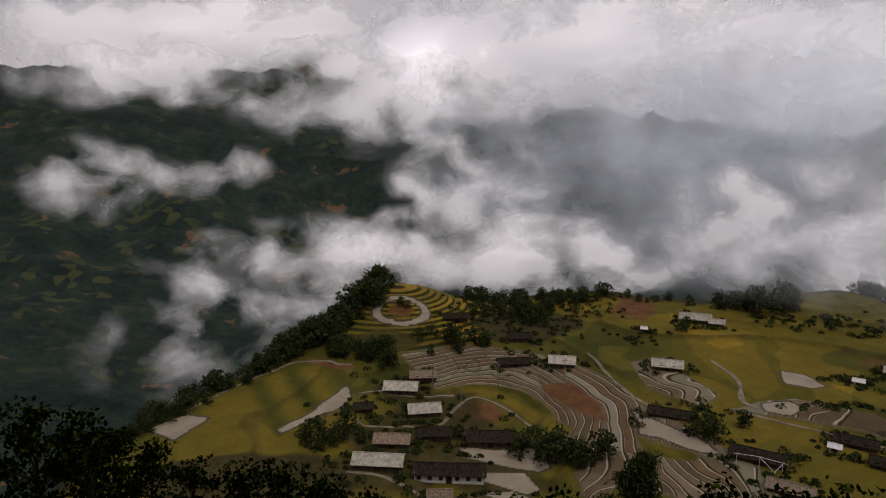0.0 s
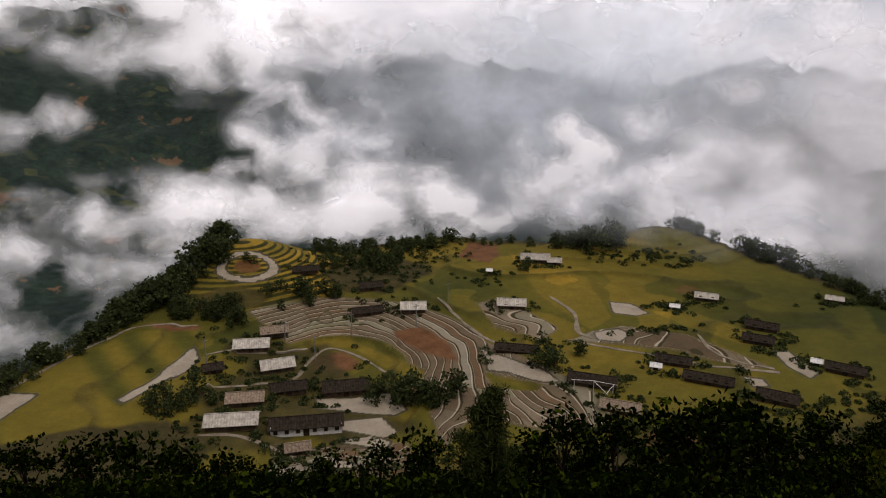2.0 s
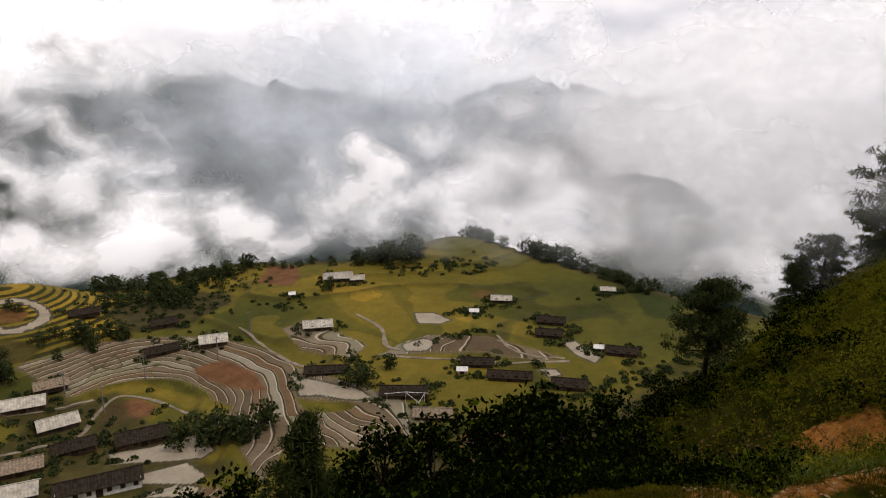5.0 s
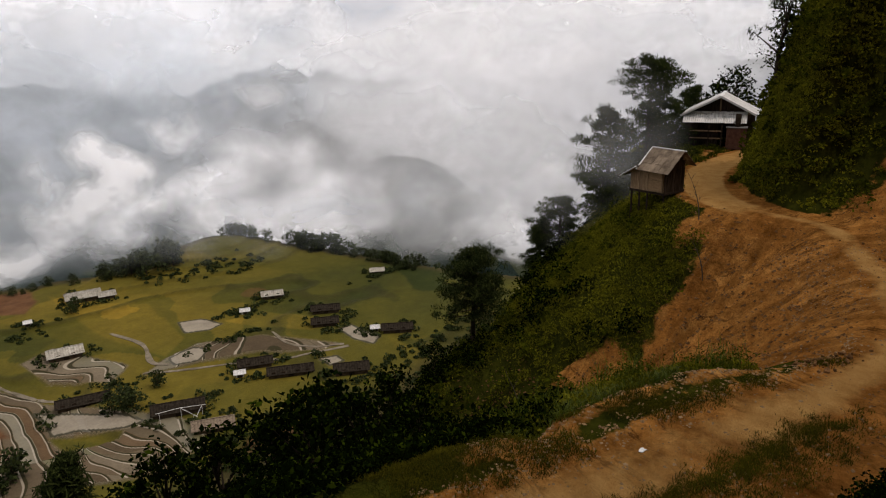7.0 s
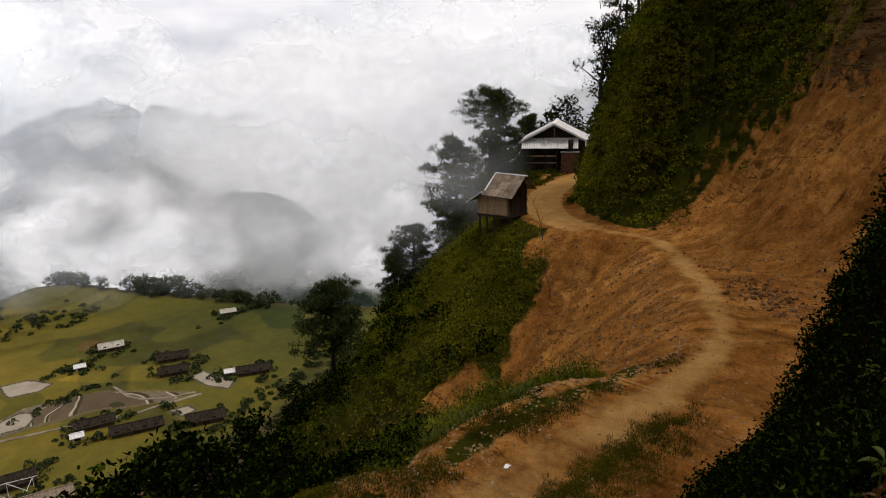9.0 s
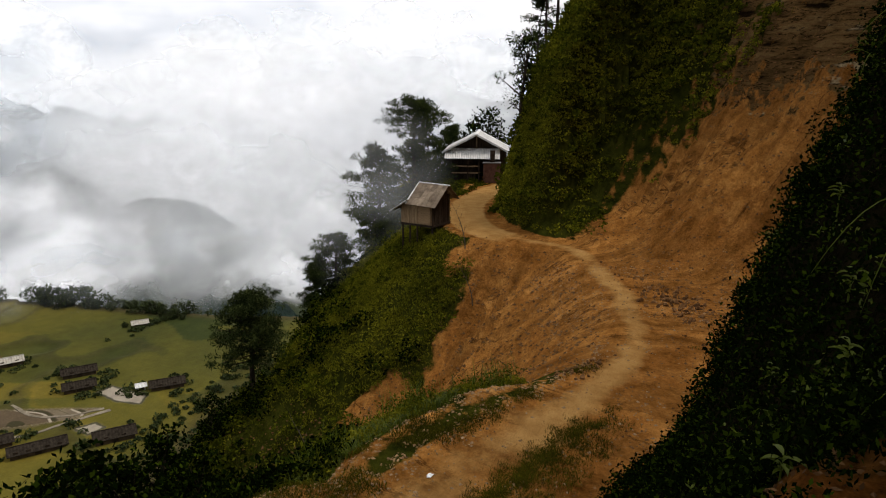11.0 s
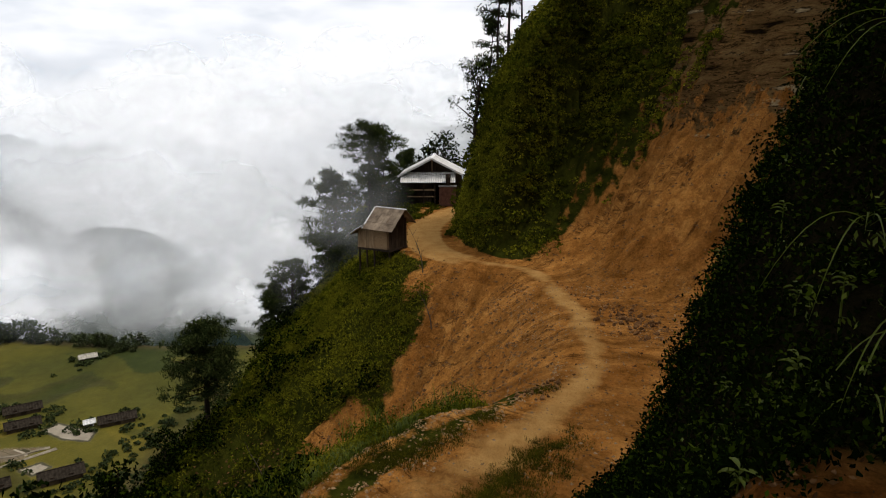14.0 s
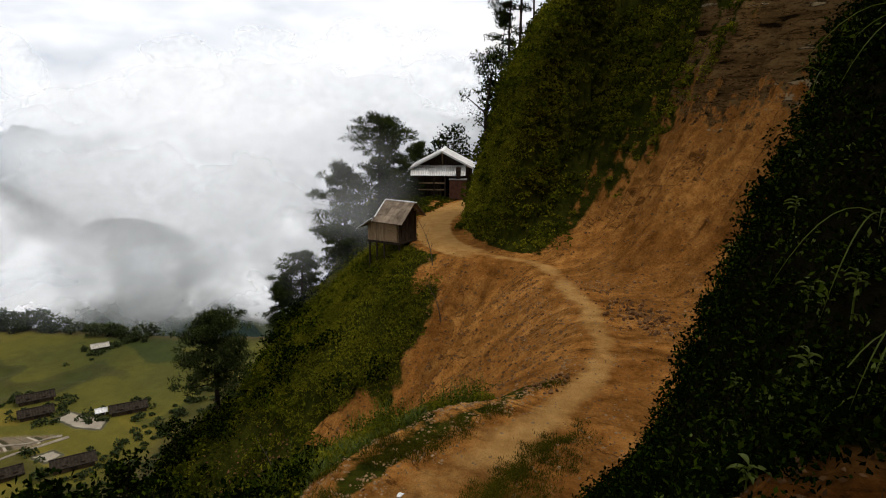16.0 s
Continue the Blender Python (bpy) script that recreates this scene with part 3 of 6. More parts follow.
    trk = np.maximum(trk, smooth(S_SLIDE1 - 3, S_SLIDE1 + 3, s) * (1 - smooth(1.0, 1.5, np.abs(d))))
    bank_shade = (1 - w2) * (d < 0) * smooth(0.2, 1.2, e) * (1 - near_ledge)   # ground under the thicket blackened, its shade put into the colour
    out = dict(ledge_shade=near_ledge, bank_shade=bank_shade, z=z, s=s, d=d, e=e, q=q, soil=soil, rock=rock, track=trk, slide=slide, w1=w1, w2=w2, w3=w3, half=half, verge=verge, bare=bare_cut)
    return {k: np.reshape(v, shape) for k, v in out.items()}


# ---- the valley: a terraced spur with a village ----
RIM = np.array([(-62, 60), (-82, 120), (-79, 150), (-68, 174), (-54, 196), (-40, 223), (-27, 243), (-17, 251), (-4, 252), (6, 256), (40, 268), (64, 269), (93, 253),
                (115, 236), (130, 246), (149, 252), (159, 236), (172, 214), (175, 195), (178, 172), (183, 152), (215, 60)], float)


def edge_distance(x, y, outline):
    """Metres inside a closed outline (negative: beyond it)."""
    outline = np.asarray(outline, float)
    p, n = np.stack([x, y], -1), len(outline)
    best, inside = np.full(x.shape, 1e9), np.zeros(x.shape, bool)
    for i in range(n):
        a, b = outline[i], outline[(i + 1) % n]
        ab = b - a
        t = np.clip(((p - a) @ ab) / (ab @ ab), 0, 1)
        best = np.minimum(best, np.linalg.norm(p - a - t[..., None] * ab, axis=-1))
        c = (a[1] > y) != (b[1] > y)
        inside ^= c & (x < (b[0] - a[0]) * (y - a[1]) / (b[1] - a[1] + 1e-9) + a[0])
    return np.where(inside, best, -best)


def rim_distance(x, y):
    return edge_distance(x, y, RIM)


# the plots of the spur, corner by corner
FLOODED = [[(53, 195), (63, 199), (71, 171), (64, 164), (54, 178)],
           [(40, 178), (49, 168), (60, 148), (68, 129), (62, 119), (50, 121), (36, 132), (27, 121), (27, 137), (38, 150)],
           [(79, 167), (90, 169), (104, 158), (114, 135), (108, 136), (97, 149), (84, 157), (71, 162)],
           [(-8, 131), (19, 125), (22, 114), (14, 108), (-9, 114)]]
PONDS = [[(-30, 182), (-28, 175), (-34, 163), (-42, 152), (-44, 154), (-37, 165)], [(1, 153), (21, 150), (22, 141), (19, 139), (1, 146)],
         [(6, 140), (16, 139), (19, 132), (16, 129), (6, 135)], [(6, 132), (13, 132), (16, 127), (15, 124), (6, 128)],
         [(46, 166), (52, 156), (58, 148), (60, 140), (56, 141), (45, 152)], [(95, 188), (101, 185), (103, 176), (98, 175), (92, 179)],
         ]
PONDS += [[(80, 166), (88, 167), (89, 162), (84, 158), (79, 161)], [(120, 143), (125, 143), (124, 130), (119, 127), (118, 134)], [(104, 132), (108, 130), (107, 126), (103, 127)],
         [(-75, 152), (-68, 160), (-62, 158), (-66, 146)]]
TILLED = [[(0, 177), (10, 178), (14, 171), (12, 166), (2, 168)], [(67, 113), (72, 116), (82, 110), (78, 103), (66, 105)], [(57, 239), (67, 261), (77, 258), (74, 239), (67, 230)],
          [(25, 185), (33, 185), (39, 174), (39, 160), (32, 168), (27, 177)], [(-44, 197), (-31, 196), (-30, 193), (-42, 193)]]
RIPE = [([(0, 186), (11, 187), (22, 173), (30, 159), (27, 152), (22, 163), (13, 181), (2, 182)], 0.30), ([(-6, 218), (-1, 223), (9, 225), (11, 217), (8, 213), (-5, 213)], 0.5),
        ([(-13, 182), (-7, 185), (-7, 181), (-12, 179)], 0.35), ([(44, 151), (55, 140), (53, 138), (44, 143)], -0.1), ([(74, 148), (86, 140), (96, 124), (90, 114), (77, 118), (67, 130), (66, 141)], -0.12),
        ]
RIPE += [([(78, 243), (84, 220), (97, 211), (90, 176), (80, 168), (78, 180), (75, 201)], 0.22), ([(28, 246), (45, 247), (60, 227), (66, 204), (58, 199), (41, 207), (33, 223)], -0.12),
        ([(104, 178), (117, 174), (121, 158), (124, 146), (114, 149), (108, 165)], 0.30), ([(-58, 178), (-48, 192), (-31, 192), (-29, 183), (-37, 165), (-42, 150), (-54, 164)], 0.0)]


def valley_fields(x, y):
    """Height of the spur and the masks of its fields, terraces and banks."""
    w = fbm(x * 0.02, y * 0.02, 4, 41)
    rag = 0.9 * fbm(x * 0.16, y * 0.16, 3, 47)
    inside = rim_distance(x, y)

    def plot(outline, soft=0.5):
        return smooth(-soft, soft, edge_distance(x, y, outline) + rag)
    r = np.hypot(x - 6, y - 166) + 5 * w
    smooth_h = 16.4 + steps(np.clip(r, 0, None), [(18, 0.03), (50, 0.10), (80, 0.045), (400, 0.012)]) + 1.2 * w
    cone = bell(x, y, -19, 238, 23, 20)
    smooth_h = smooth_h + 11.5 * cone + 6.0 * bell(x, y, 141, 240, 28, 22) + 2.0 * bell(x, y, 90, 236, 34, 18)
    ang = np.degrees(np.arctan2(x - 6, y - 166))
    paddy = smooth(20, 21, r) * (1 - smooth(44, 45.5, r)) * smooth(-34, -30, ang) * (1 - smooth(128, 134, ang))    # rings of terraces round the village
    for o in FLOODED:
        paddy = np.maximum(paddy, plot(o))
    rice_of = 0.0 * x
    for o, gain in RIPE[:-1]:
        m_ = plot(o)
        rice_of = rice_of * (1 - m_) + gain * m_
        paddy = paddy * (1 - m_)
    hillt = smooth(0.25, 0.3, bell(x, y, -20, 231, 32, 23))
    step = np.where(hillt > 0.5, 1.0, np.where(paddy > 0.5, np.where(r > 47, 0.16, 0.29), 1.3))
    lev = smooth_h / step
    k = np.floor(lev)
    fr = lev - k
    riser = smooth(np.where(paddy > 0.5, 0.80, np.where(hillt > 0.5, 0.62, 0.84)), 0.97, fr)
    depth = np.where(paddy > 0.5, 1.0, 0.75)
    z = (k + riser * depth + fr * (1 - depth)) * step
    bank = riser * (1 - smooth(0.96, 1.0, fr)) * np.where(hillt > 0.5, 0.2, np.where(paddy > 0.5, 0.0, 0.5))
    sector = np.floor(x / 26 + 3 * w + hash2(k, 0 * k, 3))
    cell = hash2(k, sector, 77)
    gold = np.clip(0.45 + 0.30 * (cell - 0.5) + 0.45 * fbm(x * 0.02, y * 0.02, 3, 61) + 0.3 * hillt + rice_of - 0.28 * bell(x, y, 150, 165, 55, 60), 0, 1)
    stripe = plot(RIPE[-1][0])                     # mown stripes across the broad field on the rim
    gold = gold * (1 - stripe) + stripe * (0.42 + 0.22 * np.sin((x + 0.4 * y) * 0.55 + 4 * w))
    bare = 0.0 * x
    for o in TILLED:
        bare = np.maximum(bare, plot(o, 0.8))
    bare = np.maximum(bare, 0.5 * smooth(0.5, 0.6, bell(x, y, 125, 192, 6, 5) + 0.15 * w))
    weed = smooth(0.46, 0.6, bell(x, y, 26, 232, 24, 20) + 0.5 * fbm(x * 0.05, y * 0.05, 3, 81))
    weed = np.maximum(weed, 0.85 * smooth(0.36, 0.5, bell(x, y, -8, 154, 25, 30, 10) + 0.5 * fbm(x * 0.06, y * 0.06, 3, 82)))
    weed = np.maximum(weed, 0.8 * smooth(0.5, 0.6, bell(x, y, -24, 210, 16, 8) + 0.3 * fbm(x * 0.06, y * 0.06, 3, 83)))
    weed = np.maximum(weed, smooth(0.4, 0.55, bell(x, y, -42, 130, 24, 16) + 0.5 * fbm(x * 0.07, y * 0.07, 3, 84)))
    weed = np.maximum(weed, 1 - smooth(1, 6, inside + 3 * w))
    ring = np.abs(np.hypot((x + 18) / 8.5, (y - 225) / 5.6) - 1)
    bare = np.maximum(bare, 0.9 * smooth(0.5, 0.62, bell(x, y, -18, 225, 5.6, 3.6)))
    pond = (1 - smooth(0.17, 0.24, ring))
    for o in PONDS:
        pond = np.maximum(pond, plot(o))
    weed, bare = weed * (1 - pond), bare * (1 - pond)
    foot = smooth(118, 104, y + 0.0 * x + 8 * w)
    weed = np.maximum(weed, foot)
    z = z - 0.95 * np.clip(-inside, 0, None) + 3 * np.clip(-inside / 60, 0, 1) * w
    z = np.maximum(z, -170)
    return dict(z=z, paddy=paddy, bank=np.clip(bank, 0, 1), cell=np.where(paddy > 0.5, cell, gold), lev=lev, sector=x / 26 + 3 * w, wet=0.35 * pond, cone=hillt * (1 - pond) * (1 - bare) * (1 - weed), pond=pond, bare=bare, weed=weed, inside=inside)




def ground_height(x, y):
    """The ground's height anywhere on hillside or spur."""
    return np.maximum(slope_fields(x, y)["z"], valley_fields(x, y)["z"])


gx, gy = np.arange(-26, 84.1, 0.36), np.arange(-34, 74.1, 0.36)
X, Y = np.meshgrid(gx, gy, indexing="ij")
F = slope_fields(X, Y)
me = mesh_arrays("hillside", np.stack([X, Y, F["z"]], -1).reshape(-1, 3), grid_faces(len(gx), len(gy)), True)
for key, src in (("soil", "soil"), ("rock", "rock"), ("track", "track"), ("ledge_shade", "ledge_shade"), ("bank_shade", "bank_shade"), ("run_s", "s"), ("run_d", "d")):
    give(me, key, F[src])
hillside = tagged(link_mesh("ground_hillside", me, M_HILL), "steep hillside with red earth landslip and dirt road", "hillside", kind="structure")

gx = np.concatenate([np.arange(-130, -80, 1.2), np.arange(-80, 150, 0.7), np.arange(150, 362, 1.2)])
gy = np.concatenate([np.arange(62, 122, 1.2), np.arange(122, 226, 0.7), np.arange(226, 324, 1.0)])
X, Y = np.meshgrid(gx, gy, indexing="ij")
VF = valley_fields(X, Y)
SF = slope_fields(X, Y)
VZ = np.maximum(VF["z"], SF["z"] - 0.4)
me = mesh_arrays("spur", np.stack([X, Y, VZ], -1).reshape(-1, 3), grid_faces(len(gx), len(gy)), True)
hidden = SF["z"] - 0.4 > VF["z"]
for key in ("paddy", "bank", "cell", "wet", "bare", "pond", "lev", "sector", "cone"):
    give(me, key, np.where(hidden, 0, VF[key]))
give(me, "weed", np.where(hidden, 1, VF["weed"]))
spur = tagged(link_mesh("ground_valley", me, M_FIELD), "terraced rice fields, flooded paddies and green banks", "fields", kind="structure")


# ---- far land: one sheet out to the horizon, with ridges ----
def ridge(a, r, at, half_width, near, far, crest, foot=-170.0, power=1.5):
    """A mountain across the bearing `at`: it climbs from `near` to `far` metres and reaches the crest height."""
    w = np.exp(-(np.abs((a - at) / half_width)) ** power)
    t = smooth(near, far, r)
    back = 1 - 0.75 * smooth(far, far * 1.8, r)
    return (crest - foot) * w * t * back


def far_height(a, r):
    x, y = np.sin(np.radians(a)) * r, np.cos(np.radians(a)) * r
    n = fbm(x * 0.0022, y * 0.0022, 6, 91)
    n2 = np.abs(fbm(x * 0.006, y * 0.006, 5, 95))
    z = np.full(np.shape(a), -170.0) + ridge(a, r, -32, 40, 420, 2100, 200) + ridge(a, r, 2, 16, 600, 1900, 60)
    z = np.maximum(z, -170 + ridge(a, r, 38, 11.0, 560, 1150, 72, power=1.6))
    z = np.maximum(z, -170 + ridge(a, r, 45, 14.5, 330, 560, 14, power=2.0))
    z = np.maximum(z, -170 + ridge(a, r, 75, 34, 1800, 3400, 40))
    z = np.maximum(z, -170 + ridge(a, r, 150, 50, 200, 900, 240))
    z = np.maximum(z, -170 + ridge(a, r, -120, 60, 200, 900, 200))
    k = smooth(300, 430, r)
    return z + k * (0.12 * r ** 0.9 * n - 0.05 * r ** 0.95 * n2)


ga = np.concatenate([np.arange(-180, -60, 3.0), np.arange(-60, 90, 0.4), np.arange(90, 181, 3.0)])
gr = 215 * (4700 / 215) ** np.linspace(0, 1, 170)
A, RR = np.meshgrid(ga, gr, indexing="ij")
Z = far_height(A, RR)
V = np.stack([np.sin(np.radians(A)) * RR, np.cos(np.radians(A)) * RR, Z], -1)
in_spur = rim_distance(V[..., 0], V[..., 1])
V[..., 2] = np.where(in_spur > -120, np.minimum(V[..., 2], -150), V[..., 2])
me = mesh_arrays("far_land", V.reshape(-1, 3), grid_faces(len(ga), len(gr)), True)
far_land = tagged(link_mesh("ground_far_mountains", me, M_FAR), "dark forested mountains with small terraced fields", "mountain", kind="structure")

# ---- foliage kit ----
def leaf_quads(c, size, up=0.3, aspect=0.55, r=rng):
    """Kite-shaped leaves at the centres c, turned at random."""
    n = len(c)
    a = r.normal(size=(n, 3))
    a[:, 2] += up
    a /= np.linalg.norm(a, axis=1)[:, None]
    b = np.cross(a, r.normal(size=(n, 3)))
    b /= np.linalg.norm(b, axis=1)[:, None] + 1e-9
    sz = (np.asarray(size) * np.ones(n))[:, None]
    b = b * aspect
    v = np.stack([c - a * sz * 0.5, c + b * sz * 0.5, c + a * sz * 0.5, c - b * sz * 0.5], 1).reshape(-1, 3)
    return v, np.arange(4 * n).reshape(-1, 4)


def ball_points(n, r, shell=0.55):
    d = r.normal(size=(n, 3))
    d /= np.linalg.norm(d, axis=1)[:, None]
    return d * (shell + (1 - shell) * r.random(n) ** 0.6)[:, None]


def blade_quads(base, length, width, lean, r=rng, bend=0.5):
    """Bent grass blades of two quads each, rising from base."""
    n = len(base)
    t = r.random(n) * 2 * np.pi
    out = np.stack([np.cos(t), np.sin(t), 0 * t], 1)
    side = np.stack([-np.sin(t), np.cos(t), 0 * t], 1)
    L, W = (np.asarray(length) * np.ones(n))[:, None], (np.asarray(width) * np.ones(n))[:, None]
    k = (lean * (0.4 + 0.9 * r.random(n)))[:, None]
    up = np.array([[0, 0, 1.0]])
    mid = base + L * 0.55 * (up + out * k * 0.6)
    tip = mid + L * 0.5 * (up * (1 - bend * k * 1.4) + out * (k + bend * k))
    v = np.stack([base - side * W / 2, base + side * W / 2, mid + side * W / 2.4, mid - side * W / 2.4, tip + side * W * 0.06, tip - side * W * 0.06], 1).reshape(-1, 3)
    i = np.arange(n)[:, None] * 6
    f = np.concatenate([i + np.array([[0, 1, 2, 3]]), i + np.array([[3, 2, 4, 5]])])
    return v, f


def scatter(weight, n, r=rng):
    """Points on the near hillside, as dense as weight says for each square metre of its surface."""
    z = NEAR["z"]
    gx_, gy_ = NEAR["gx"], NEAR["gy"]
    w = weight[:-1, :-1] * np.sqrt(1 + ((z[1:, :-1] - z[:-1, :-1]) / 0.36) ** 2 + ((z[:-1, 1:] - z[:-1, :-1]) / 0.36) ** 2)
    w = np.clip(w, 0, None)
    c = np.cumsum(w.ravel())
    k = np.searchsorted(c, r.random(n) * c[-1])
    i, j = np.unravel_index(np.clip(k, 0, w.size - 1), w.shape)
    u, v = r.random(n), r.random(n)
    zz = z[i, j] * (1 - u) * (1 - v) + z[i + 1, j] * u * (1 - v) + z[i, j + 1] * (1 - u) * v + z[i + 1, j + 1] * u * v
    return np.stack([gx_[i] + u * 0.36, gy_[j] + v * 0.36, zz], 1)


gx, gy = np.arange(-26, 84.1, 0.36), np.arange(-34, 74.1, 0.36)
NEAR = dict(gx=gx, gy=gy, **F)
XN, YN = np.meshgrid(gx, gy, indexing="ij")
DIST = np.hypot(XN, YN)
AZ = np.degrees(np.arctan2(XN, YN))
BARE = np.clip(F["soil"], 0, 1)
ELEV = np.degrees(np.arctan2(F["z"] + 1.0 - 100, DIST))
PATCH = np.clip(0.5 + 1.6 * fbm(XN * 0.22, YN * 0.22, 4, 131), 0, 1)


def clumps(centres, radius, per, size, mat, name, label, category, up=0.3, flat=0.75, aspect=0.55):
    """Many small bushes in one sheet of leaves, too many to count."""
    n = len(centres)
    rad = radius * (0.45 + 0.9 * rng.random(n))
    p = ball_points(n * per, rng).reshape(n, per, 3) * rad[:, None, None]
    p[..., 2] = np.abs(p[..., 2]) * flat
    p = (p + centres[:, None]).reshape(-1, 3)
    v, f = leaf_quads(p, size * (0.6 + 0.8 * rng.random(n * per)), up, aspect)
    return tagged(link_mesh(name, mesh_arrays(name, v, f), mat), label, category, kind="stuff")


# ---- trees ----
def pine_mesh(height, spread, seed, bottom=0.3, top_flat=0.0, tufts=5, limbs=26, girth=1.0):
    """A pine: leaning trunk, limbs in loose tiers, tufts of needles at their ends. Returns trunk and needle meshes."""
    r = np.random.default_rng(seed)
    lean = r.normal(size=2) * 0.03 * height
    t = np.linspace(0, 1, 12)
    stem = np.stack([lean[0] * t ** 2 + 0.012 * height * np.sin(5 * t + seed), lean[1] * t ** 2 + 0.01 * height * np.sin(4 * t), t * height * 0.97], 1)
    wood = [tube_arrays(stem, girth * (0.024 * height * (1 - t) ** 0.8 + 0.02), 8)]
    needles = []
    for i in range(limbs):
        u = bottom + (1 - bottom) * (i + r.random()) / limbs
        base = np.array([np.interp(u, t, stem[:, k]) for k in range(3)])
        a = i * 2.4 + r.normal() * 0.5
        prof = (1 - (u - bottom) / (1.0 - bottom)) ** 0.65 * (1 - top_flat) + top_flat * (0.45 + 0.55 * math.sin(math.pi * min(1, (u - bottom) / (1 - bottom) * 0.9 + 0.15)))
        ln = spread * 0.5 * max(0.16, prof) * (0.65 + 0.6 * r.random())
        rise = (0.02 + 0.34 * u) * ln * (0.4 + r.random())
        d = np.array([math.cos(a), math.sin(a), 0])
        q = np.linspace(0, 1, 5)[:, None]
        limb = base + d * ln * q + np.array([[0, 0, 1.0]]) * rise * q ** 1.6 + r.normal(size=(5, 3)) * 0.03 * ln * q
        wood.append(tube_arrays(limb, 0.008 * height * (1 - 0.8 * q[:, 0]) * (1 - 0.6 * u) + 0.008, 5))
        for k in range(tufts):
            w = 0.35 + 0.65 * (k + r.random()) / tufts
            c = limb[0] + (limb[-1] - limb[0]) * w
            c = c + r.normal(size=3) * np.array([0.24, 0.24, 0.13]) * ln * 0.75
            m = 35
            rad = (0.032 * height + 0.22) * (0.65 + 0.7 * r.random())
            p = c + ball_points(m, r, 0.15) * rad * np.array([1.15, 1.15, 0.62])
            needles.append(leaf_quads(p, (0.022 * height + 0.20) * (0.6 + 0.7 * r.random(m)), 0.7, 0.175, r))
    wv, wf = merge(wood)
    nv, nf = merge(needles)
    return mesh_arrays("trunk", wv, wf, True), mesh_arrays("crown", nv, nf)


def broadleaf_mesh(height, spread, seed, leaf=0.5, blobs=9, per=60, bottom=0.25, slim=1.0):
    """A broadleaf tree: forked trunk and limbs, each carrying a ragged mass of leaves."""
    r = np.random.default_rng(seed)
    t = np.linspace(0, 1, 8)
    stem = np.stack([0.04 * height * np.sin(3 * t + seed), 0.03 * height * np.sin(4 * t + 2 * seed), t * height * 0.8], 1)
    wood, leaves = [tube_arrays(stem, 0.026 * height * (1 - 0.85 * t) + 0.01, 6)], []
    for i in range(blobs):
        u = bottom + (1.0 - bottom) * (i + 0.6 * r.random()) / blobs
        base = np.array([np.interp(u * 0.85, t, stem[:, k]) for k in range(3)])
        a = i * 2.4 + r.normal() * 0.4
        reach = spread * 0.36 * math.sin(math.pi * (0.22 + 0.72 * (u - bottom) / (1 - bottom))) ** slim * (0.6 + 0.7 * r.random())
        end = np.array([base[0] + math.cos(a) * reach, base[1] + math.sin(a) * reach, min(height * 0.93, height * u * 0.92 + 0.06 * height)])
        q = np.linspace(0, 1, 4)[:, None]
        wood.append(tube_arrays(base + (end - base) * q, 0.010 * height * (1 - 0.8 * q[:, 0]) + 0.004, 4))
        rad = spread * 0.24 * (0.65 + 0.6 * r.random())
        p = end + ball_points(per, r, 0.35) * rad * np.array([1, 1, 0.75]) * (0.75 + 0.5 * r.random((per, 1)))
        leaves.append(leaf_quads(p, leaf * (0.55 + 0.9 * r.random(per)), 0.25, 0.6, r))
    wv, wf = merge(wood)
    lv, lf = merge(leaves)
    return mesh_arrays("trunk", wv, wf, True), mesh_arrays("crown", lv, lf)


def tree(name, meshes, mat, label, category, group, at, turn=0.0, scale=1.0):
    top = new(name)
    link_mesh("trunk", meshes[0], M_BARK, top)
    link_mesh("crown", meshes[1], mat, top)
    top.matrix_basis = pose(*at, 0, 0, turn) @ Matrix.Scale(scale, 4)
    return tagged(top, label, category, group)


def bearing(a, r):
    return math.sin(radians(a)) * r, math.cos(radians(a)) * r


def foot_z(x, y, sink=0.15):
    return float(ground_height(np.array([x], float), np.array([y], float))[0]) - sink


# lone pine on the slope, pines round the huts: bearing, distance, height of the top, spread, lowest limb, flatness
PINES = [(52.1, 40.0, 88.2, 5.0, 0.34, 0.5, "bushy pine standing alone on the grassy slope"),
         (66.3, 63.0, 98.7, 5.6, 0.56, 1.0, "tall pine with a broad flat crown behind the huts"),
         (63.4, 55.0, 95.3, 6.6, 0.30, 0.25, "layered pine with long open limbs below the huts"),
         (66.1, 60.0, 95.2, 5.4, 0.10, 0.7, "dense dark pine behind the small hut"),
         (63.0, 52.0, 90.9, 5.0, 0.20, 0.5, "spreading pine on the slope below the small hut"),
         (59.4, 52.0, 88.9, 4.6, 0.15, 0.35, "dense pine on the misty edge of the slope"),
         (57.8, 54.0, 86.3, 3.4, 0.15, 0.30, "small pine at the misty edge of the slope"),
         (67.4, 66.0, 95.2, 5.0, 0.10, 0.75, "dark pine close behind the house"),
         (69.3, 72.0, 96.0, 4.0, 0.25, 0.60, "pine rising behind the house roof"),
         (67.9, 62.0, 93.2, 4.2, 0.08, 0.7, "young dark pine beside the small hut")]
for i, (a, r_, top_z, spread, bot, flat, label) in enumerate(PINES):
    x, y = bearing(a, r_)
    z = foot_z(x, y)
    tree("pine_tree", pine_mesh(top_z - z, spread, 200 + i, bot, flat, 9, 30 if i else 36), M_PINE, label, "pine tree", "pines on the slope", (x, y, z), 40 * i)

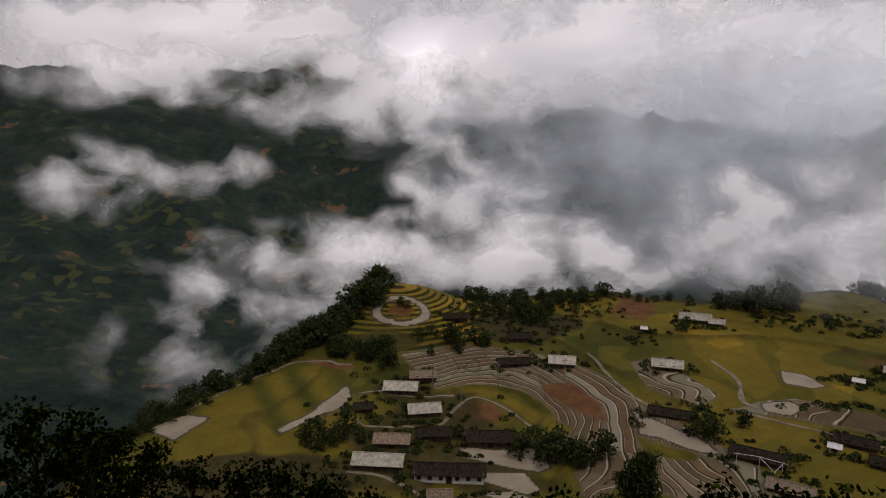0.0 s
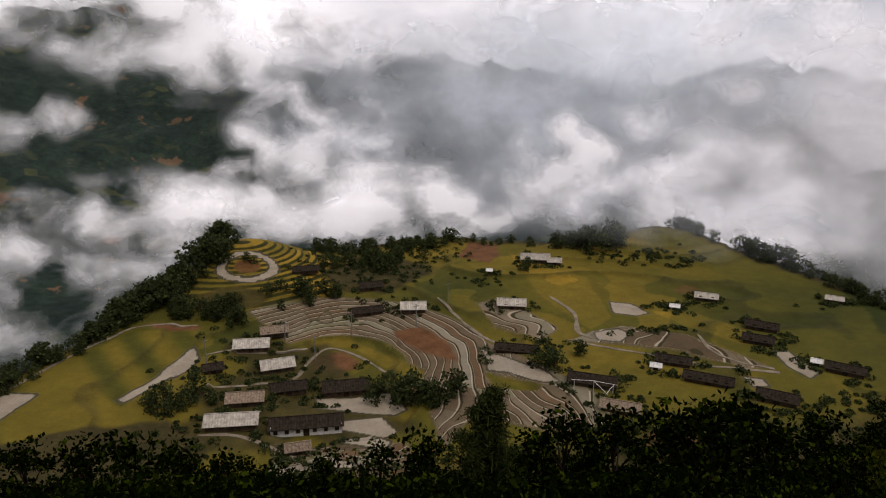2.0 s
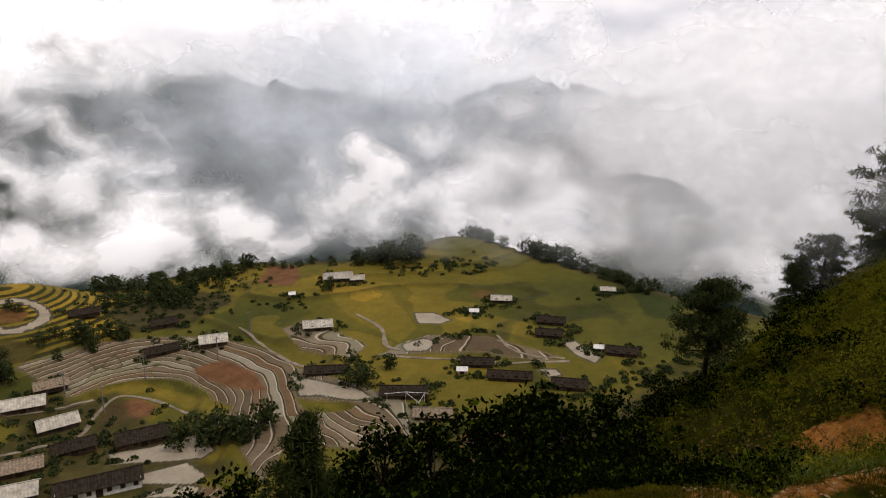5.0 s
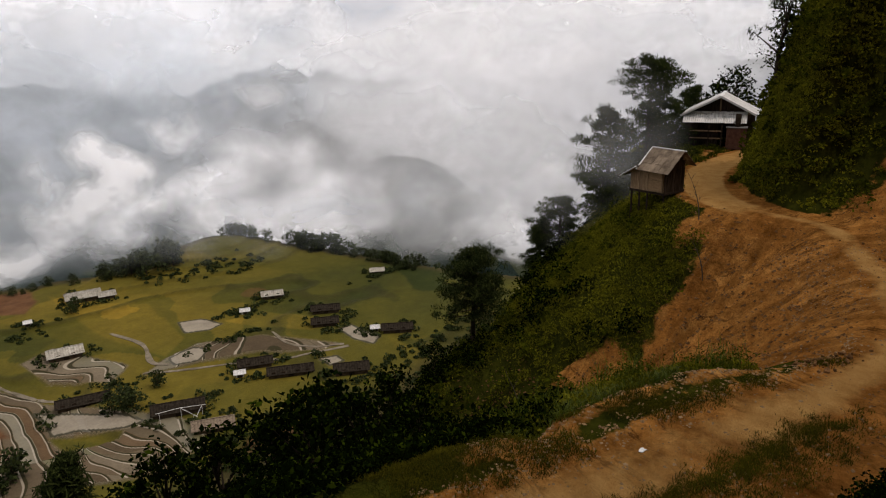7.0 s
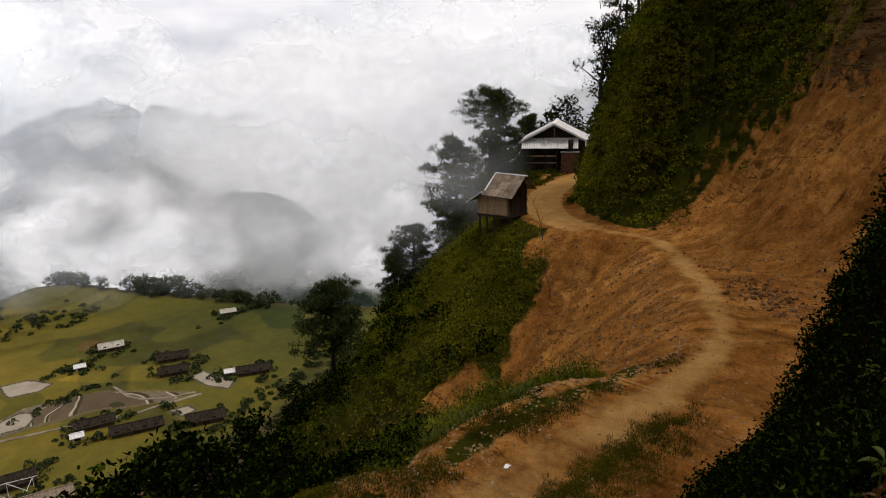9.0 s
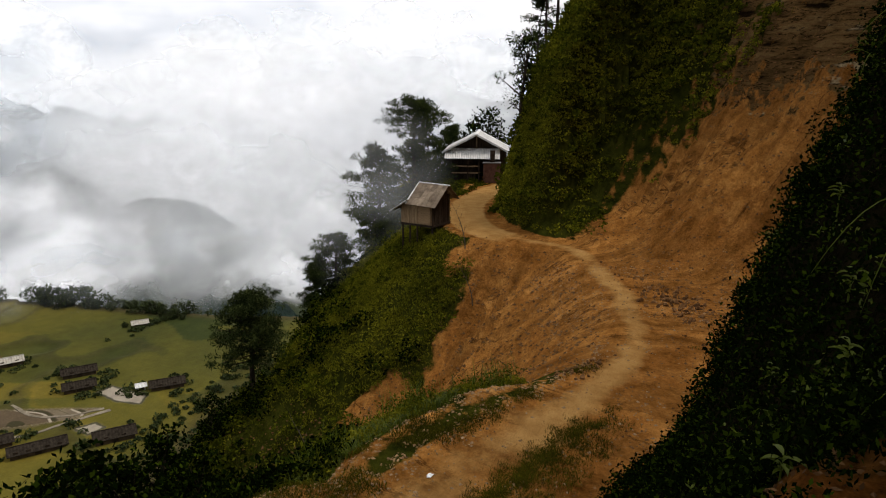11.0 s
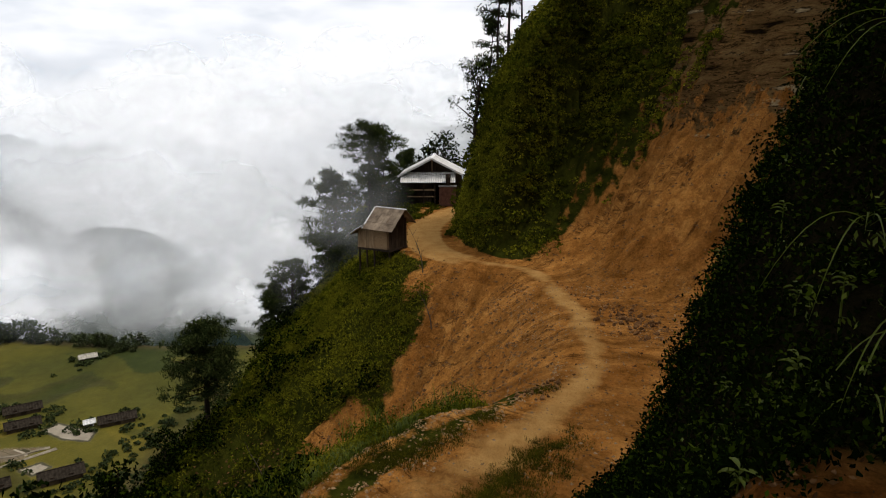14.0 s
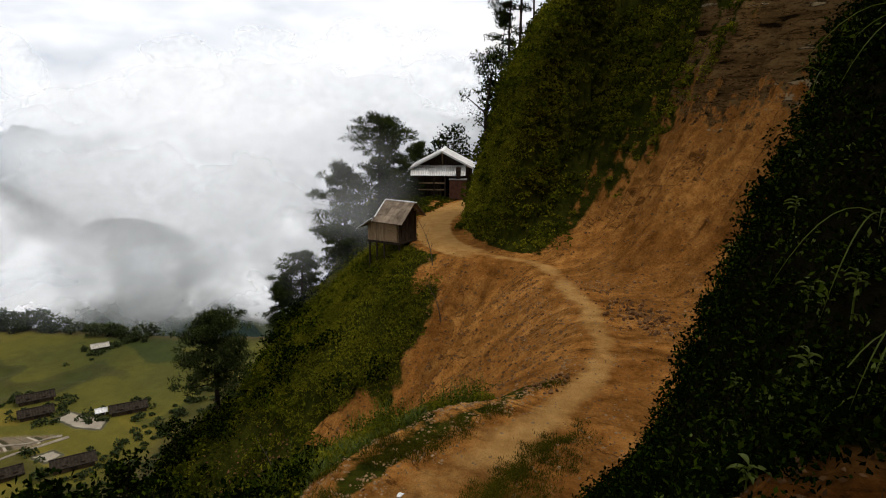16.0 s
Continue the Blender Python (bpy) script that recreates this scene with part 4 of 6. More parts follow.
# thin pines on the crest above the buttress
for i, (a, r_, h, sp) in enumerate([(76.2, 51, 8.5, 3.2), (76.9, 50, 9.5, 2.8), (77.7, 50, 10.0, 2.8), (78.6, 51, 8.0, 2.6), (75.9, 54, 8.0, 3.2)]):
    x, y = bearing(a, r_)
    tree("pine_tree", pine_mesh(h, sp, 300 + i, 0.45, 0.4, 4, 14, 0.45), M_PINE, "slender bare-stemmed pine on the crest", "pine tree", "pines on the crest", (x, y, foot_z(x, y)), 70 * i)
for i, (a, r_, top_z, sp, lf) in enumerate([(75.3, 47.0, 103.6, 3.4, 0.17), (71.2, 74, 96.6, 3.4, 0.3), (72.6, 72, 97.8, 4.2, 0.3)]):
    x, y = bearing(a, r_)
    z = foot_z(x, y)
    h = max(2.0, top_z - z)
    tree("broadleaf_tree", broadleaf_mesh(h, sp, 330 + i, lf, 16, 70, 0.22), M_DARK, "thin-leaved small tree on the bank edge", "tree", "", (x, y, z), 30 * i)

# trees on the slope below the camera: their crowns close the view downwards
SLOPE_TREES = [(-34, 30, -21.5), (-31, 28, -23.2), (-29, 33, -24.6), (-26.5, 29, -26.2), (-23, 34, -28.2), (-19.5, 28, -28.8), (-16, 33, -29.2), (-12, 29, -30.6), (-8, 33, -32), (-3.5, 29, -33.4),
               (1.5, 32, -33.2), (6.5, 28, -33.0), (11, 33, -32.2), (20.4, 30, -32.2), (23.9, 27, -29.8), (26.0, 31, -31.6), (28.5, 28, -29.4), (33.2, 33, -28.0), (31, 26, -31.4), (36.5, 30, -27.2), (38.7, 34, -26.4), (42, 30, -28.0), (44.6, 33, -26.2), (48.6, 38, -24.2), (41, 24, -31.5), (46.5, 27, -28.6), (35, 24, -32.5)]
KINDS = [broadleaf_mesh(10, 6, 400 + i, 0.42, 13, 120, 0.22) for i in range(4)]
for i, (a, r_, el) in enumerate(SLOPE_TREES):   # bearing, distance, elevation of the top
    x, y = bearing(a, r_)
    z = foot_z(x, y, 0.3)
    h = 100 + r_ * math.tan(radians(el)) - z
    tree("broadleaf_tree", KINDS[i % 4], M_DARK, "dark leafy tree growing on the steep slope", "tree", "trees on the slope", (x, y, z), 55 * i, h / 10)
x, y = bearing(16.4, 28)
tree("conifer_tree", pine_mesh(100 + 28 * math.tan(radians(-28.3)) - foot_z(x, y), 3.6, 77, 0.2, 0.0, 7, 48), M_PINE, "pointed dark conifer on the steep slope", "conifer", "", (x, y, foot_z(x, y)))

# ---- cover of the near hillside ----
OPEN = (1 - smooth(0.42, 0.72, BARE + 0.25 * (PATCH - 0.5)))
NOSE = OPEN * (F["d"] > 0) * (DIST > 14) * (DIST < 72) * (AZ > 36) * (AZ < 76)
clumps(scatter(NOSE * (0.25 + PATCH) * (F["q"] > 0.4) * (1 - 0.9 * smooth(7, 12, F["q"])), 12000), 0.40, 22, 0.17, M_GRASS, "slope_grass", "rough yellow-green grass covering the steep slope", "grass", 0.8, 0.9, 0.3)
clumps(scatter(NOSE * (0.15 + PATCH ** 2) * (F["q"] > 2.0) * (0.4 + smooth(5, 12, F["q"])), 1500), 0.85, 90, 0.21, M_BUSH, "slope_bushes", "green bushes and scrub on the steep slope", "bushes")
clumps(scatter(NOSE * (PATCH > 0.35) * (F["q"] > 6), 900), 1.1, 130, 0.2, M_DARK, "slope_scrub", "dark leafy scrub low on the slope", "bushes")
YARD = (F["d"] > 1.35) * (F["s"] > S_SLIDE1 + 5) * (F["s"] < S_HOUSE - 2.5) * (F["d"] < 11)
clumps(scatter(YARD, 420), 0.5, 46, 0.2, M_BUSH, "yard_bushes", "green bushes on the bank between the hut and the house", "bushes")
clumps(scatter(NOSE * (PATCH < 0.45) * (F["q"] > 0.6), 1600), 0.45, 26, 0.18, M_GRASS, "slope_grass", "long pale grass between the bushes of the slope", "grass", 0.8, 0.9, 0.3)
LOW = OPEN * (F["d"] > 2) * (XN < 24) * (YN > 5) * (AZ > 8) * (AZ < 62) * (DIST < 42)
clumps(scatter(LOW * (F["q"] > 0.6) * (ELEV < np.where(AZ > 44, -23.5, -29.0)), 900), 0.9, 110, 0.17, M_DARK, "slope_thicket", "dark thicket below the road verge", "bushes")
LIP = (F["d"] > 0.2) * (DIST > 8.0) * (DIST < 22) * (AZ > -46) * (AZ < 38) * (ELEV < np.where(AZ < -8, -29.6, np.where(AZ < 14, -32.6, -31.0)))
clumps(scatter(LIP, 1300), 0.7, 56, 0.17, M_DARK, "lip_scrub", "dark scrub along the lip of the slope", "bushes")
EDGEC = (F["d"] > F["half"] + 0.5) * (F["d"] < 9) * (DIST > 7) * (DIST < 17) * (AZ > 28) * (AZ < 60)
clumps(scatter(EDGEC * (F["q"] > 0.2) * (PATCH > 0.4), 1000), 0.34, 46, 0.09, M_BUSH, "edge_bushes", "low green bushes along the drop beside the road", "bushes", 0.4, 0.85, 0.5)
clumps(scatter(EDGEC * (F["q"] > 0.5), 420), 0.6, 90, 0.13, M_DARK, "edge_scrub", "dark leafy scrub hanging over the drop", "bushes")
UPC = OPEN * (F["d"] < 0) * smooth(0.1, 0.8, F["e"])
BUTT = UPC * (F["w2"] > 0.5) * (AZ > 66) * (AZ < 96) * (DIST < 62)
clumps(scatter(BUTT * (F["e"] < 13) * (0.12 + PATCH ** 2) * (1 - 0.85 * smooth(80, 83.5, AZ) * (PATCH < 0.7)), 4600), 0.42, 34, 0.16, M_CREEPER, "bank_bushes", "leafy creepers and bushes on the steep bank", "bushes", 0.2, 0.8)
clumps(scatter(BUTT * (F["e"] < 14) * PATCH, 420), 0.9, 100, 0.24, M_BUSH, "bank_scrub", "green scrub hanging on the steep bank", "bushes")
clumps(scatter(BUTT * (F["e"] < 12) * (F["w3"] > 0.5) * (AZ < 80), 4200), 0.42, 24, 0.15, M_GRASS, "bank_grass", "pale green grass at the foot of the bank", "grass", 0.8, 0.9, 0.3)
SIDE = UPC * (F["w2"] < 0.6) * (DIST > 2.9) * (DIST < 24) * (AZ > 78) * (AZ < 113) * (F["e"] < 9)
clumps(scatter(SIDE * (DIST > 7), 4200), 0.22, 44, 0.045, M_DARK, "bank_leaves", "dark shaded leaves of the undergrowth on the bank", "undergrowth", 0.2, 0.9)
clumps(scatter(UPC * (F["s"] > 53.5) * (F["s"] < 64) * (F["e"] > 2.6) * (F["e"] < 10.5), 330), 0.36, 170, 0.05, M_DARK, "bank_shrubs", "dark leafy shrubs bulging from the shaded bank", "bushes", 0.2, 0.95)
RIMB = (F["d"] < 0) * (F["e"] > 4.2) * (F["e"] < 5.75) * (DIST > 1.7) * (DIST < 5.0) * (AZ > 60) * (AZ < 114)
clumps(scatter(RIMB, 240), 0.13, 46, 0.04, M_DARK, "ledge_weeds", "small dark weeds along the crumbling edge of the ledge", "weeds", 0.3, 0.9)
NEARB = (F["d"] < 0) * (F["w1"] < 0.9) * (DIST > 2.5) * (DIST < 8) * (AZ > 80) * (AZ < 114) * (1 - smooth(0.3, 0.6, F["ledge_shade"] * (DIST < 3.5)))
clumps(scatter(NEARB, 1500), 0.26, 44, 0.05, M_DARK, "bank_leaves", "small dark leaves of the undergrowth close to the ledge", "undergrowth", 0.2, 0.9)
clumps(scatter(SIDE * (DIST < 18) * PATCH ** 2, 420), 0.26, 30, 0.055, M_BLADE, "bank_shoots", "fresh green shoots in the dark undergrowth", "undergrowth", 0.5, 0.9, 0.4)

# ---- village houses ----
def roof_slab(length, run, rise, over, thick):
    """One pitched side of a ribbed roof: from the ridge down along -y, in one piece."""
    a = math.atan2(rise, run)
    w = math.hypot(run, rise) + over
    n = max(4, int(length / 0.55)) * 2
    x = np.linspace(-length / 2 - over, length / 2 + over, n + 1)
    up = np.where(np.arange(n + 1) % 2 == 0, 0.0, 0.07)
    rows = []
    for q, z0 in ((0.0, 0), (-w * 0.5, -0.03), (-w, 0)):
        rows.append(np.stack([x, 0 * x + q * math.cos(a), q * math.sin(a) + up + z0], 1))
    for q in (-w, 0.0):
        rows.append(np.stack([x, 0 * x + q * math.cos(a), q * math.sin(a) - thick + 0 * x], 1))
    v = np.concatenate(rows)
    m, f = n + 1, []
    for r_ in range(5):
        s = (r_ + 1) % 5
        f += [(r_ * m + i, s * m + i, s * m + i + 1, r_ * m + i + 1) for i in range(n)]
    f += [tuple(r_ * m for r_ in range(5))[::-1], tuple(r_ * m + n for r_ in range(5))]
    return mesh_of("roof_side", v.tolist(), f)


def village_house(x, y, turn, length, width, eave, roof_mat, wall_mat, label, pitch=0.55, white=False):
    top = new("village_house")
    z = float(valley_fields(np.array([x], float), np.array([y], float))["z"][0]) - 0.1
    eave, length, width = eave * 0.75, length * 0.9, width * 0.82
    bm = bmesh.new()
    box(bm, Matrix(), length, width, eave, 0.03)
    for s in (-1, 1):   # gable tops
        g = [bm.verts.new((s * (length / 2 - 0.02), -width / 2, eave)), bm.verts.new((s * (length / 2 - 0.02), width / 2, eave)), bm.verts.new((s * (length / 2 - 0.02), 0, eave + pitch * width / 2 - 0.1)),
             bm.verts.new((s * (length / 2 - 0.25), -width / 2, eave)), bm.verts.new((s * (length / 2 - 0.25), width / 2, eave)), bm.verts.new((s * (length / 2 - 0.25), 0, eave + pitch * width / 2 - 0.1))]
        for q in ((0, 1, 2), (3, 5, 4), (0, 2, 5, 3), (1, 4, 5, 2)):
            bm.faces.new([g[k] for k in q])
    part("wall", bm, wall_mat, top)
    for s in (0, 180):
        ob = link_mesh("roof_side", roof_slab(length, width / 2, pitch * width / 2, 0.55, 0.09), roof_mat, top)
        ob.matrix_basis = pose(0, 0, eave + pitch * width / 2, 0, 0, s)
    bm = bmesh.new()
    box(bm, Matrix.Translation((0, 0, eave + pitch * width / 2 - 0.02)), length + 1.1, 0.3, 0.14, 0.03)
    part("ridge_cap", bm, roof_mat, top)
    bm = bmesh.new()
    box(bm, Matrix.Translation((0, -width / 2 - 0.03, 0.1)), 1.3, 0.08, min(1.9, eave - 0.3))
    part("door", bm, M_DARKWOOD, top)
    for k in range(max(1, int(length / 5))):
        for s in (-1, 1):
            bm = bmesh.new()
            xw = s * (1.8 + 2.4 * k)
            if abs(xw) < length / 2 - 0.6:
                box(bm, Matrix.Translation((xw, -width / 2 - 0.03, 0.9)), 0.9, 0.08, 0.9)
                part("window", bm, M_WHITE if white else M_DARKWOOD, top)
            else:
                bm.free()
    top.matrix_basis = pose(x, y, z, 0, 0, turn)
    return tagged(top, label, "house", "village houses")


PALE, DARKR = "village house with a weathered pale sheet roof", "low village house with a dark mossy roof"
# across, away, turn, length, width, eave, kind of roof
HOUSES = [(-15, 182, -4, 10, 6, 2.6, 0), (-8, 171, 8, 9, 6, 2.4, 0), (-15, 152, -3, 9, 5.5, 2.4, 2), (-17, 140, -5, 12, 6, 2.6, 0), (-5, 157, 3, 9, 5, 2.4, 1), (9, 155, -2, 12, 6.5, 2.6, 1),
          (33, 196, 12, 8, 6, 2.4, 0), (63, 190, 14, 9, 5.5, 2.2, 0), (84, 228, 20, 11, 6, 2.4, 0), (64, 219, 10, 2.6, 2.4, 1.8, 3), (126, 183, 15, 7, 4, 2.0, 0), (86, 142, 10, 3.6, 2.6, 1.7, 3)]
HOUSES += [(92, 144, 12, 9, 4.5, 1.8, 1), (95, 133, 10, 12, 4.5, 1.8, 1), (67, 138, 4, 12, 5.5, 2.0, 1), (68, 125, 5, 9, 4.5, 2.0, 2), (112, 178, 10, 4, 2.6, 1.8, 3), (55, 160, 2, 12, 4.5, 1.8, 1),
          (164, 172, 20, 5, 3, 1.6, 0), (127, 157, 12, 9, 4.5, 1.9, 1), (120, 149, 12, 8, 4.5, 1.9, 1), (126, 134, 15, 3.4, 2.6, 1.8, 3), (130, 129, 14, 9, 4.5, 1.9, 1), (104, 120, 14, 9, 5, 2.0, 1)]
HOUSES += [(-9, 189, 4, 8, 5, 2.2, 2), (22, 217, 6, 8, 5, 2.2, 1), (1, 226, 3, 9, 4.5, 2.0, 1), (19, 199, 5, 10, 4.5, 2.0, 1), (90, 224, 20, 5, 4, 2.0, 0), (-3, 127, 3, 5, 3.5, 2.0, 2),
          (-24, 168, 10, 5, 4, 2.0, 1)]
for x, y, turn, ln, wd, ev, kind in HOUSES:
    if x > 25:                                     # the outlying roofs follow the contour round the spur
        ln, wd = (ln * 0.62, wd * 0.72) if kind == 3 else (ln, wd)
        turn = 0.5 * (turn - 10) - math.degrees(math.atan2(x, y))
    village_house(x, y, turn, ln, wd, ev, (M_PALEROOF, M_TILE, M_SHINGLE, M_WHITE)[kind], M_WHITE if kind == 3 else M_WALL,
                  (PALE, DARKR, "village house with a grey tiled roof", "small whitewashed shed beside the fields")[kind])
long_house = village_house(-1, 137, -3, 17, 6, 3.2, M_TILE, M_WHITE, "long whitewashed house with a dark roof and openings", white=False)

# ---- pale poles of an unfinished roof beside the dark houses ----
def pole_frame(x, y, turn):
    top = new("pole_frame")
    z = float(valley_fields(np.array([x], float), np.array([y], float))["z"][0]) - 0.1
    for a, b in (((-4.5, 0, 0), (-4.5, 0, 2.6)), ((0, 0, 0), (0, 0, 2.9)), ((4.5, 0, 0), (4.5, 0, 2.4)), ((-5.2, 0, 2.6), (0.4, 0, 2.9)), ((-0.3, 0, 2.85), (5.4, 0, 2.35)),
                 ((0, -0.1, 2.8), (3.2, -2.2, 0.9)), ((4.5, 0, 2.3), (2.6, -2.4, 0.5)), ((2.4, -2.3, 0.0), (2.4, -2.3, 1.7))):
        v, f = tube_arrays([a, tuple((p + q) / 2 for p, q in zip(a, b)), b], [0.065, 0.06, 0.055], 6)
        link_mesh("pole", mesh_arrays("pole", v, f, True), M_WHITE, top)
    top.matrix_basis = pose(x, y, z, 0, 0, turn)
    return tagged(top, "pale timber poles of an unfinished roof beside a dark house", "frame")


pole_frame(65.5, 134.0, -24)

# ---- power poles between the fields ----
def power_pole(x, y, h=7.5):
    top = new("power_pole")
    z = float(valley_fields(np.array([x], float), np.array([y], float))["z"][0]) - 0.1
    v, f = tube_arrays([(0, 0, 0), (0, 0, h * 0.5), (0, 0, h)], [0.16, 0.13, 0.1], 8)
    link_mesh("post", mesh_arrays("post", v, f, True), M_POLE, top)
    bm = bmesh.new()
    box(bm, Matrix.Translation((0, 0, h - 0.7)), 1.6, 0.1, 0.12)
    part("cross_arm", bm, M_POLE, top)
    top.matrix_basis = pose(x, y, z, 0, 0, 20)
    return tagged(top, "grey concrete power pole among the paddies", "power pole", "power poles")


for x, y in [(13, 186), (32, 185), (2, 174), (-6, 184), (44, 196), (-26, 172)]:
    power_pole(x, y)

# ---- village trees: along the rim, in clumps by the houses ----
VTREES = [broadleaf_mesh(7, 9.0 if i % 2 else 7.0, 500 + i, 1.02, 11, 33, 0.02) for i in range(6)]
spots = [(-18, 227, 3.2), (-16, 226, 2.4), (70, 153, 4.5)]
tr = np.random.default_rng(11)
def row_of(a, b, n, wide, h0, h1):
    for k in range(n):
        t = (k + tr.random()) / n
        spots.append((a[0] + (b[0] - a[0]) * t + tr.normal() * wide, a[1] + (b[1] - a[1]) * t + tr.normal() * wide, h0 + (h1 - h0) * tr.random()))
row_of((-80, 125), (-76, 152), 10, 2, 3, 5)
row_of((-76, 152), (-54, 194), 28, 1.6, 3, 6)
row_of((-55, 194), (-38, 224), 30, 2.0, 4, 8)
row_of((-44, 206), (-26, 236), 24, 2.5, 4, 8)
row_of((-40, 200), (-20, 206), 16, 3, 3, 6)
row_of((-34, 230), (-27, 243), 9, 1.5, 5, 9)
row_of((4, 252), (14, 254), 5, 2, 4, 6)
row_of((16, 256), (60, 262), 18, 3, 3, 6)
row_of((66, 262), (90, 250), 8, 2, 2, 4)
row_of((100, 238), (122, 236), 16, 3, 5, 9)
row_of((150, 248), (160, 232), 9, 2, 3, 6)
row_of((166, 222), (174, 204), 14, 3, 4, 8)
row_of((173, 206), (180, 165), 20, 2, 3, 6)
row_of((160, 172), (176, 164), 10, 1.5, 2, 3.5)
def clump(x, y, n, wide, h0, h1):
    for k in range(n):
        spots.append((x + tr.normal() * wide * 0.75, y + tr.normal() * wide * 0.4, h0 + (h1 - h0) * tr.random()))
VALLEY_CLUMPS = [(25, 236, 20, 11, 3, 6), (40, 252, 12, 10, 3, 6), (0, 212, 10, 10, 3, 6), (-22, 200, 9, 7, 3, 6), (16, 150, 6, 5, 3, 6), (28, 143, 8, 5, 4, 8), (62, 150, 4, 4, 4, 6),
          (-30, 150, 8, 8, 3, 6), (80, 222, 10, 8, 3, 5), (110, 226, 7, 6, 3, 5), (128, 222, 10, 9, 2.5, 4.5), (138, 214, 6, 6, 2, 3.5), (110, 168, 8, 8, 3, 5), (64, 168, 6, 8, 2.5, 4.5)]
SHELF_CLUMPS = [(142, 148, 4, 4, 2, 4), (105, 120, 16, 14, 4, 7), (60, 118, 12, 14, 4, 7), (-10, 118, 10, 18, 4, 7), (-50, 132, 12, 16, 4, 8), (-40, 162, 3, 3, 4, 6), (-14, 247, 4, 3, 3, 4)]
for c in VALLEY_CLUMPS + SHELF_CLUMPS:
    clump(*c)
hx = np.array([(h[0], h[1], max(h[3], h[4]) * 0.62) for h in HOUSES] + [(-1, 137, 10)])
for i, (x, y, h) in enumerate(spots[:300]):
    if np.min(np.hypot(hx[:, 0] - x, hx[:, 1] - y) - hx[:, 2]) < 0.8:
        continue
    z = foot_z(x, y)
    tree("village_tree", VTREES[i % 6], M_TREE, "dark round-crowned tree among the terraces", "tree", "village trees", (x, y, z), 47 * i, h / 7)


# ---- footpaths of pale trodden earth between the paddies ----
def footpath(ctrl, width, label):
    c = curve_points(ctrl, 0.8)
    d = np.gradient(c, axis=0)
    d /= np.linalg.norm(d, axis=1)[:, None]
    nrm = np.stack([-d[:, 1], d[:, 0]], 1)
    k = np.arange(len(c))
    w = width * (1 + 0.5 * fbm(k * 0.2, 0.0 * k, 3, 7))[:, None]
    rows = [c + nrm * w * q for q in (-0.5, 0.0, 0.5)]
    z = np.max([valley_fields(r_[:, 0], r_[:, 1])["z"] for r_ in rows], axis=0) + 0.10
    v_ = np.stack([np.concatenate([r_, (z + o)[:, None]], 1) for r_, o in zip(rows, (0, 0.03, 0))], 1)
    skirt = np.concatenate([v_[:, :1] - np.array([0, 0, 0.5]), v_, v_[:, 2:] - np.array([0, 0, 0.5])], 1)
    ob = link_mesh("path", mesh_arrays("path", skirt.reshape(-1, 3), grid_faces(len(c), 5), False), M_PATH)
    return tagged(ob, label, "path", kind="structure")


footpath([(42, 202), (45, 189), (48, 174), (54, 164)], 1.0, "pale earth path winding down between the terraces")
footpath([(71, 163), (81, 155), (94, 146), (102, 138), (114, 132)], 1.1, "pale earth path along the paddies")
footpath([(-27, 178), (-20, 180), (-9, 179), (0, 182)], 0.78, "pale trodden yard path")
footpath([(-25, 161), (-14, 161), (-4, 164), (0, 173), (6, 181), (14, 174), (20, 163)], 0.9, "pale bank path curving round the red field")
footpath([(-70, 160), (-59, 180), (-53, 188), (-47, 195), (-31, 196)], 0.9, "pale bund path along the rim of the spur")
footpath([(107, 157), (105, 147), (108, 139), (114, 134)], 0.9, "pale path beside the small houses")
footpath([(78, 196), (80, 181), (76, 168), (78, 162)], 1.3, "pale stream bed between the terraces")
footpath([(-24, 137), (-17, 136), (-10, 131), (-3, 123)], 1.0, "pale earth path below the long house")

# ---- hedges, weeds and garden scrub of the village, too many to count ----
hr = np.random.default_rng(31)
hc = []
for h in HOUSES + [(-1, 137, 0, 17, 6, 3, 1)]:
    for k in range(12):
        a = hr.random() * 2 * math.pi
        rad = max(h[3], h[4]) * 0.62 + abs(hr.normal()) * 1.6
        hc.append((h[0] + math.cos(a) * rad, h[1] + math.sin(a) * rad * 0.9))
for k in range(170):
    hc.append((-10 + hr.normal() * 12, 150 + hr.normal() * 16))
for k in range(520):
    hc.append((-70 + 230 * hr.random(), 100 + 20 * hr.random()))
for hx0, hy0, sx, sy, n in [(114, 181, 6, 1.2, 26), (100, 163, 5, 1.5, 24), (128, 221, 8, 2.5, 40), (139, 213, 5, 1.2, 16), (112, 226, 5, 2, 20), (165, 170, 6, 1.5, 26), (84, 226, 6, 2.5, 24), (62, 214, 5, 3, 16), (67, 136, 6, 2, 24), (94, 136, 8, 1.5, 20), (126, 150, 5, 3, 16), (58, 161, 8, 2, 26), (34, 243, 14, 6, 50), (46, 262, 8, 3, 26)]:
    for k in range(n):
        hc.append((hx0 + hr.normal() * sx, hy0 + hr.normal() * sy))
for k in range(160):
    hc.append((25 + hr.normal() * 14, 236 + hr.normal() * 12))
hc = np.array(hc)
hv = valley_fields(hc[:, 0], hc[:, 1])
dist_h = np.min(np.hypot(hc[:, None, 0] - hx[None, :, 0], hc[:, None, 1] - hx[None, :, 1]) - 0.9 * hx[None, :, 2], axis=1)
ok = (hv["inside"] > 1) & (dist_h > 0.0)
cz = np.maximum(hv["z"], slope_fields(hc[:, 0], hc[:, 1])["z"])
clumps(np.stack([hc[:, 0], hc[:, 1], cz], 1)[ok], 1.2, 34, 0.8, M_TREE, "village_hedges", "dark hedges and garden scrub round the village houses", "hedges", 0.2, 0.8)
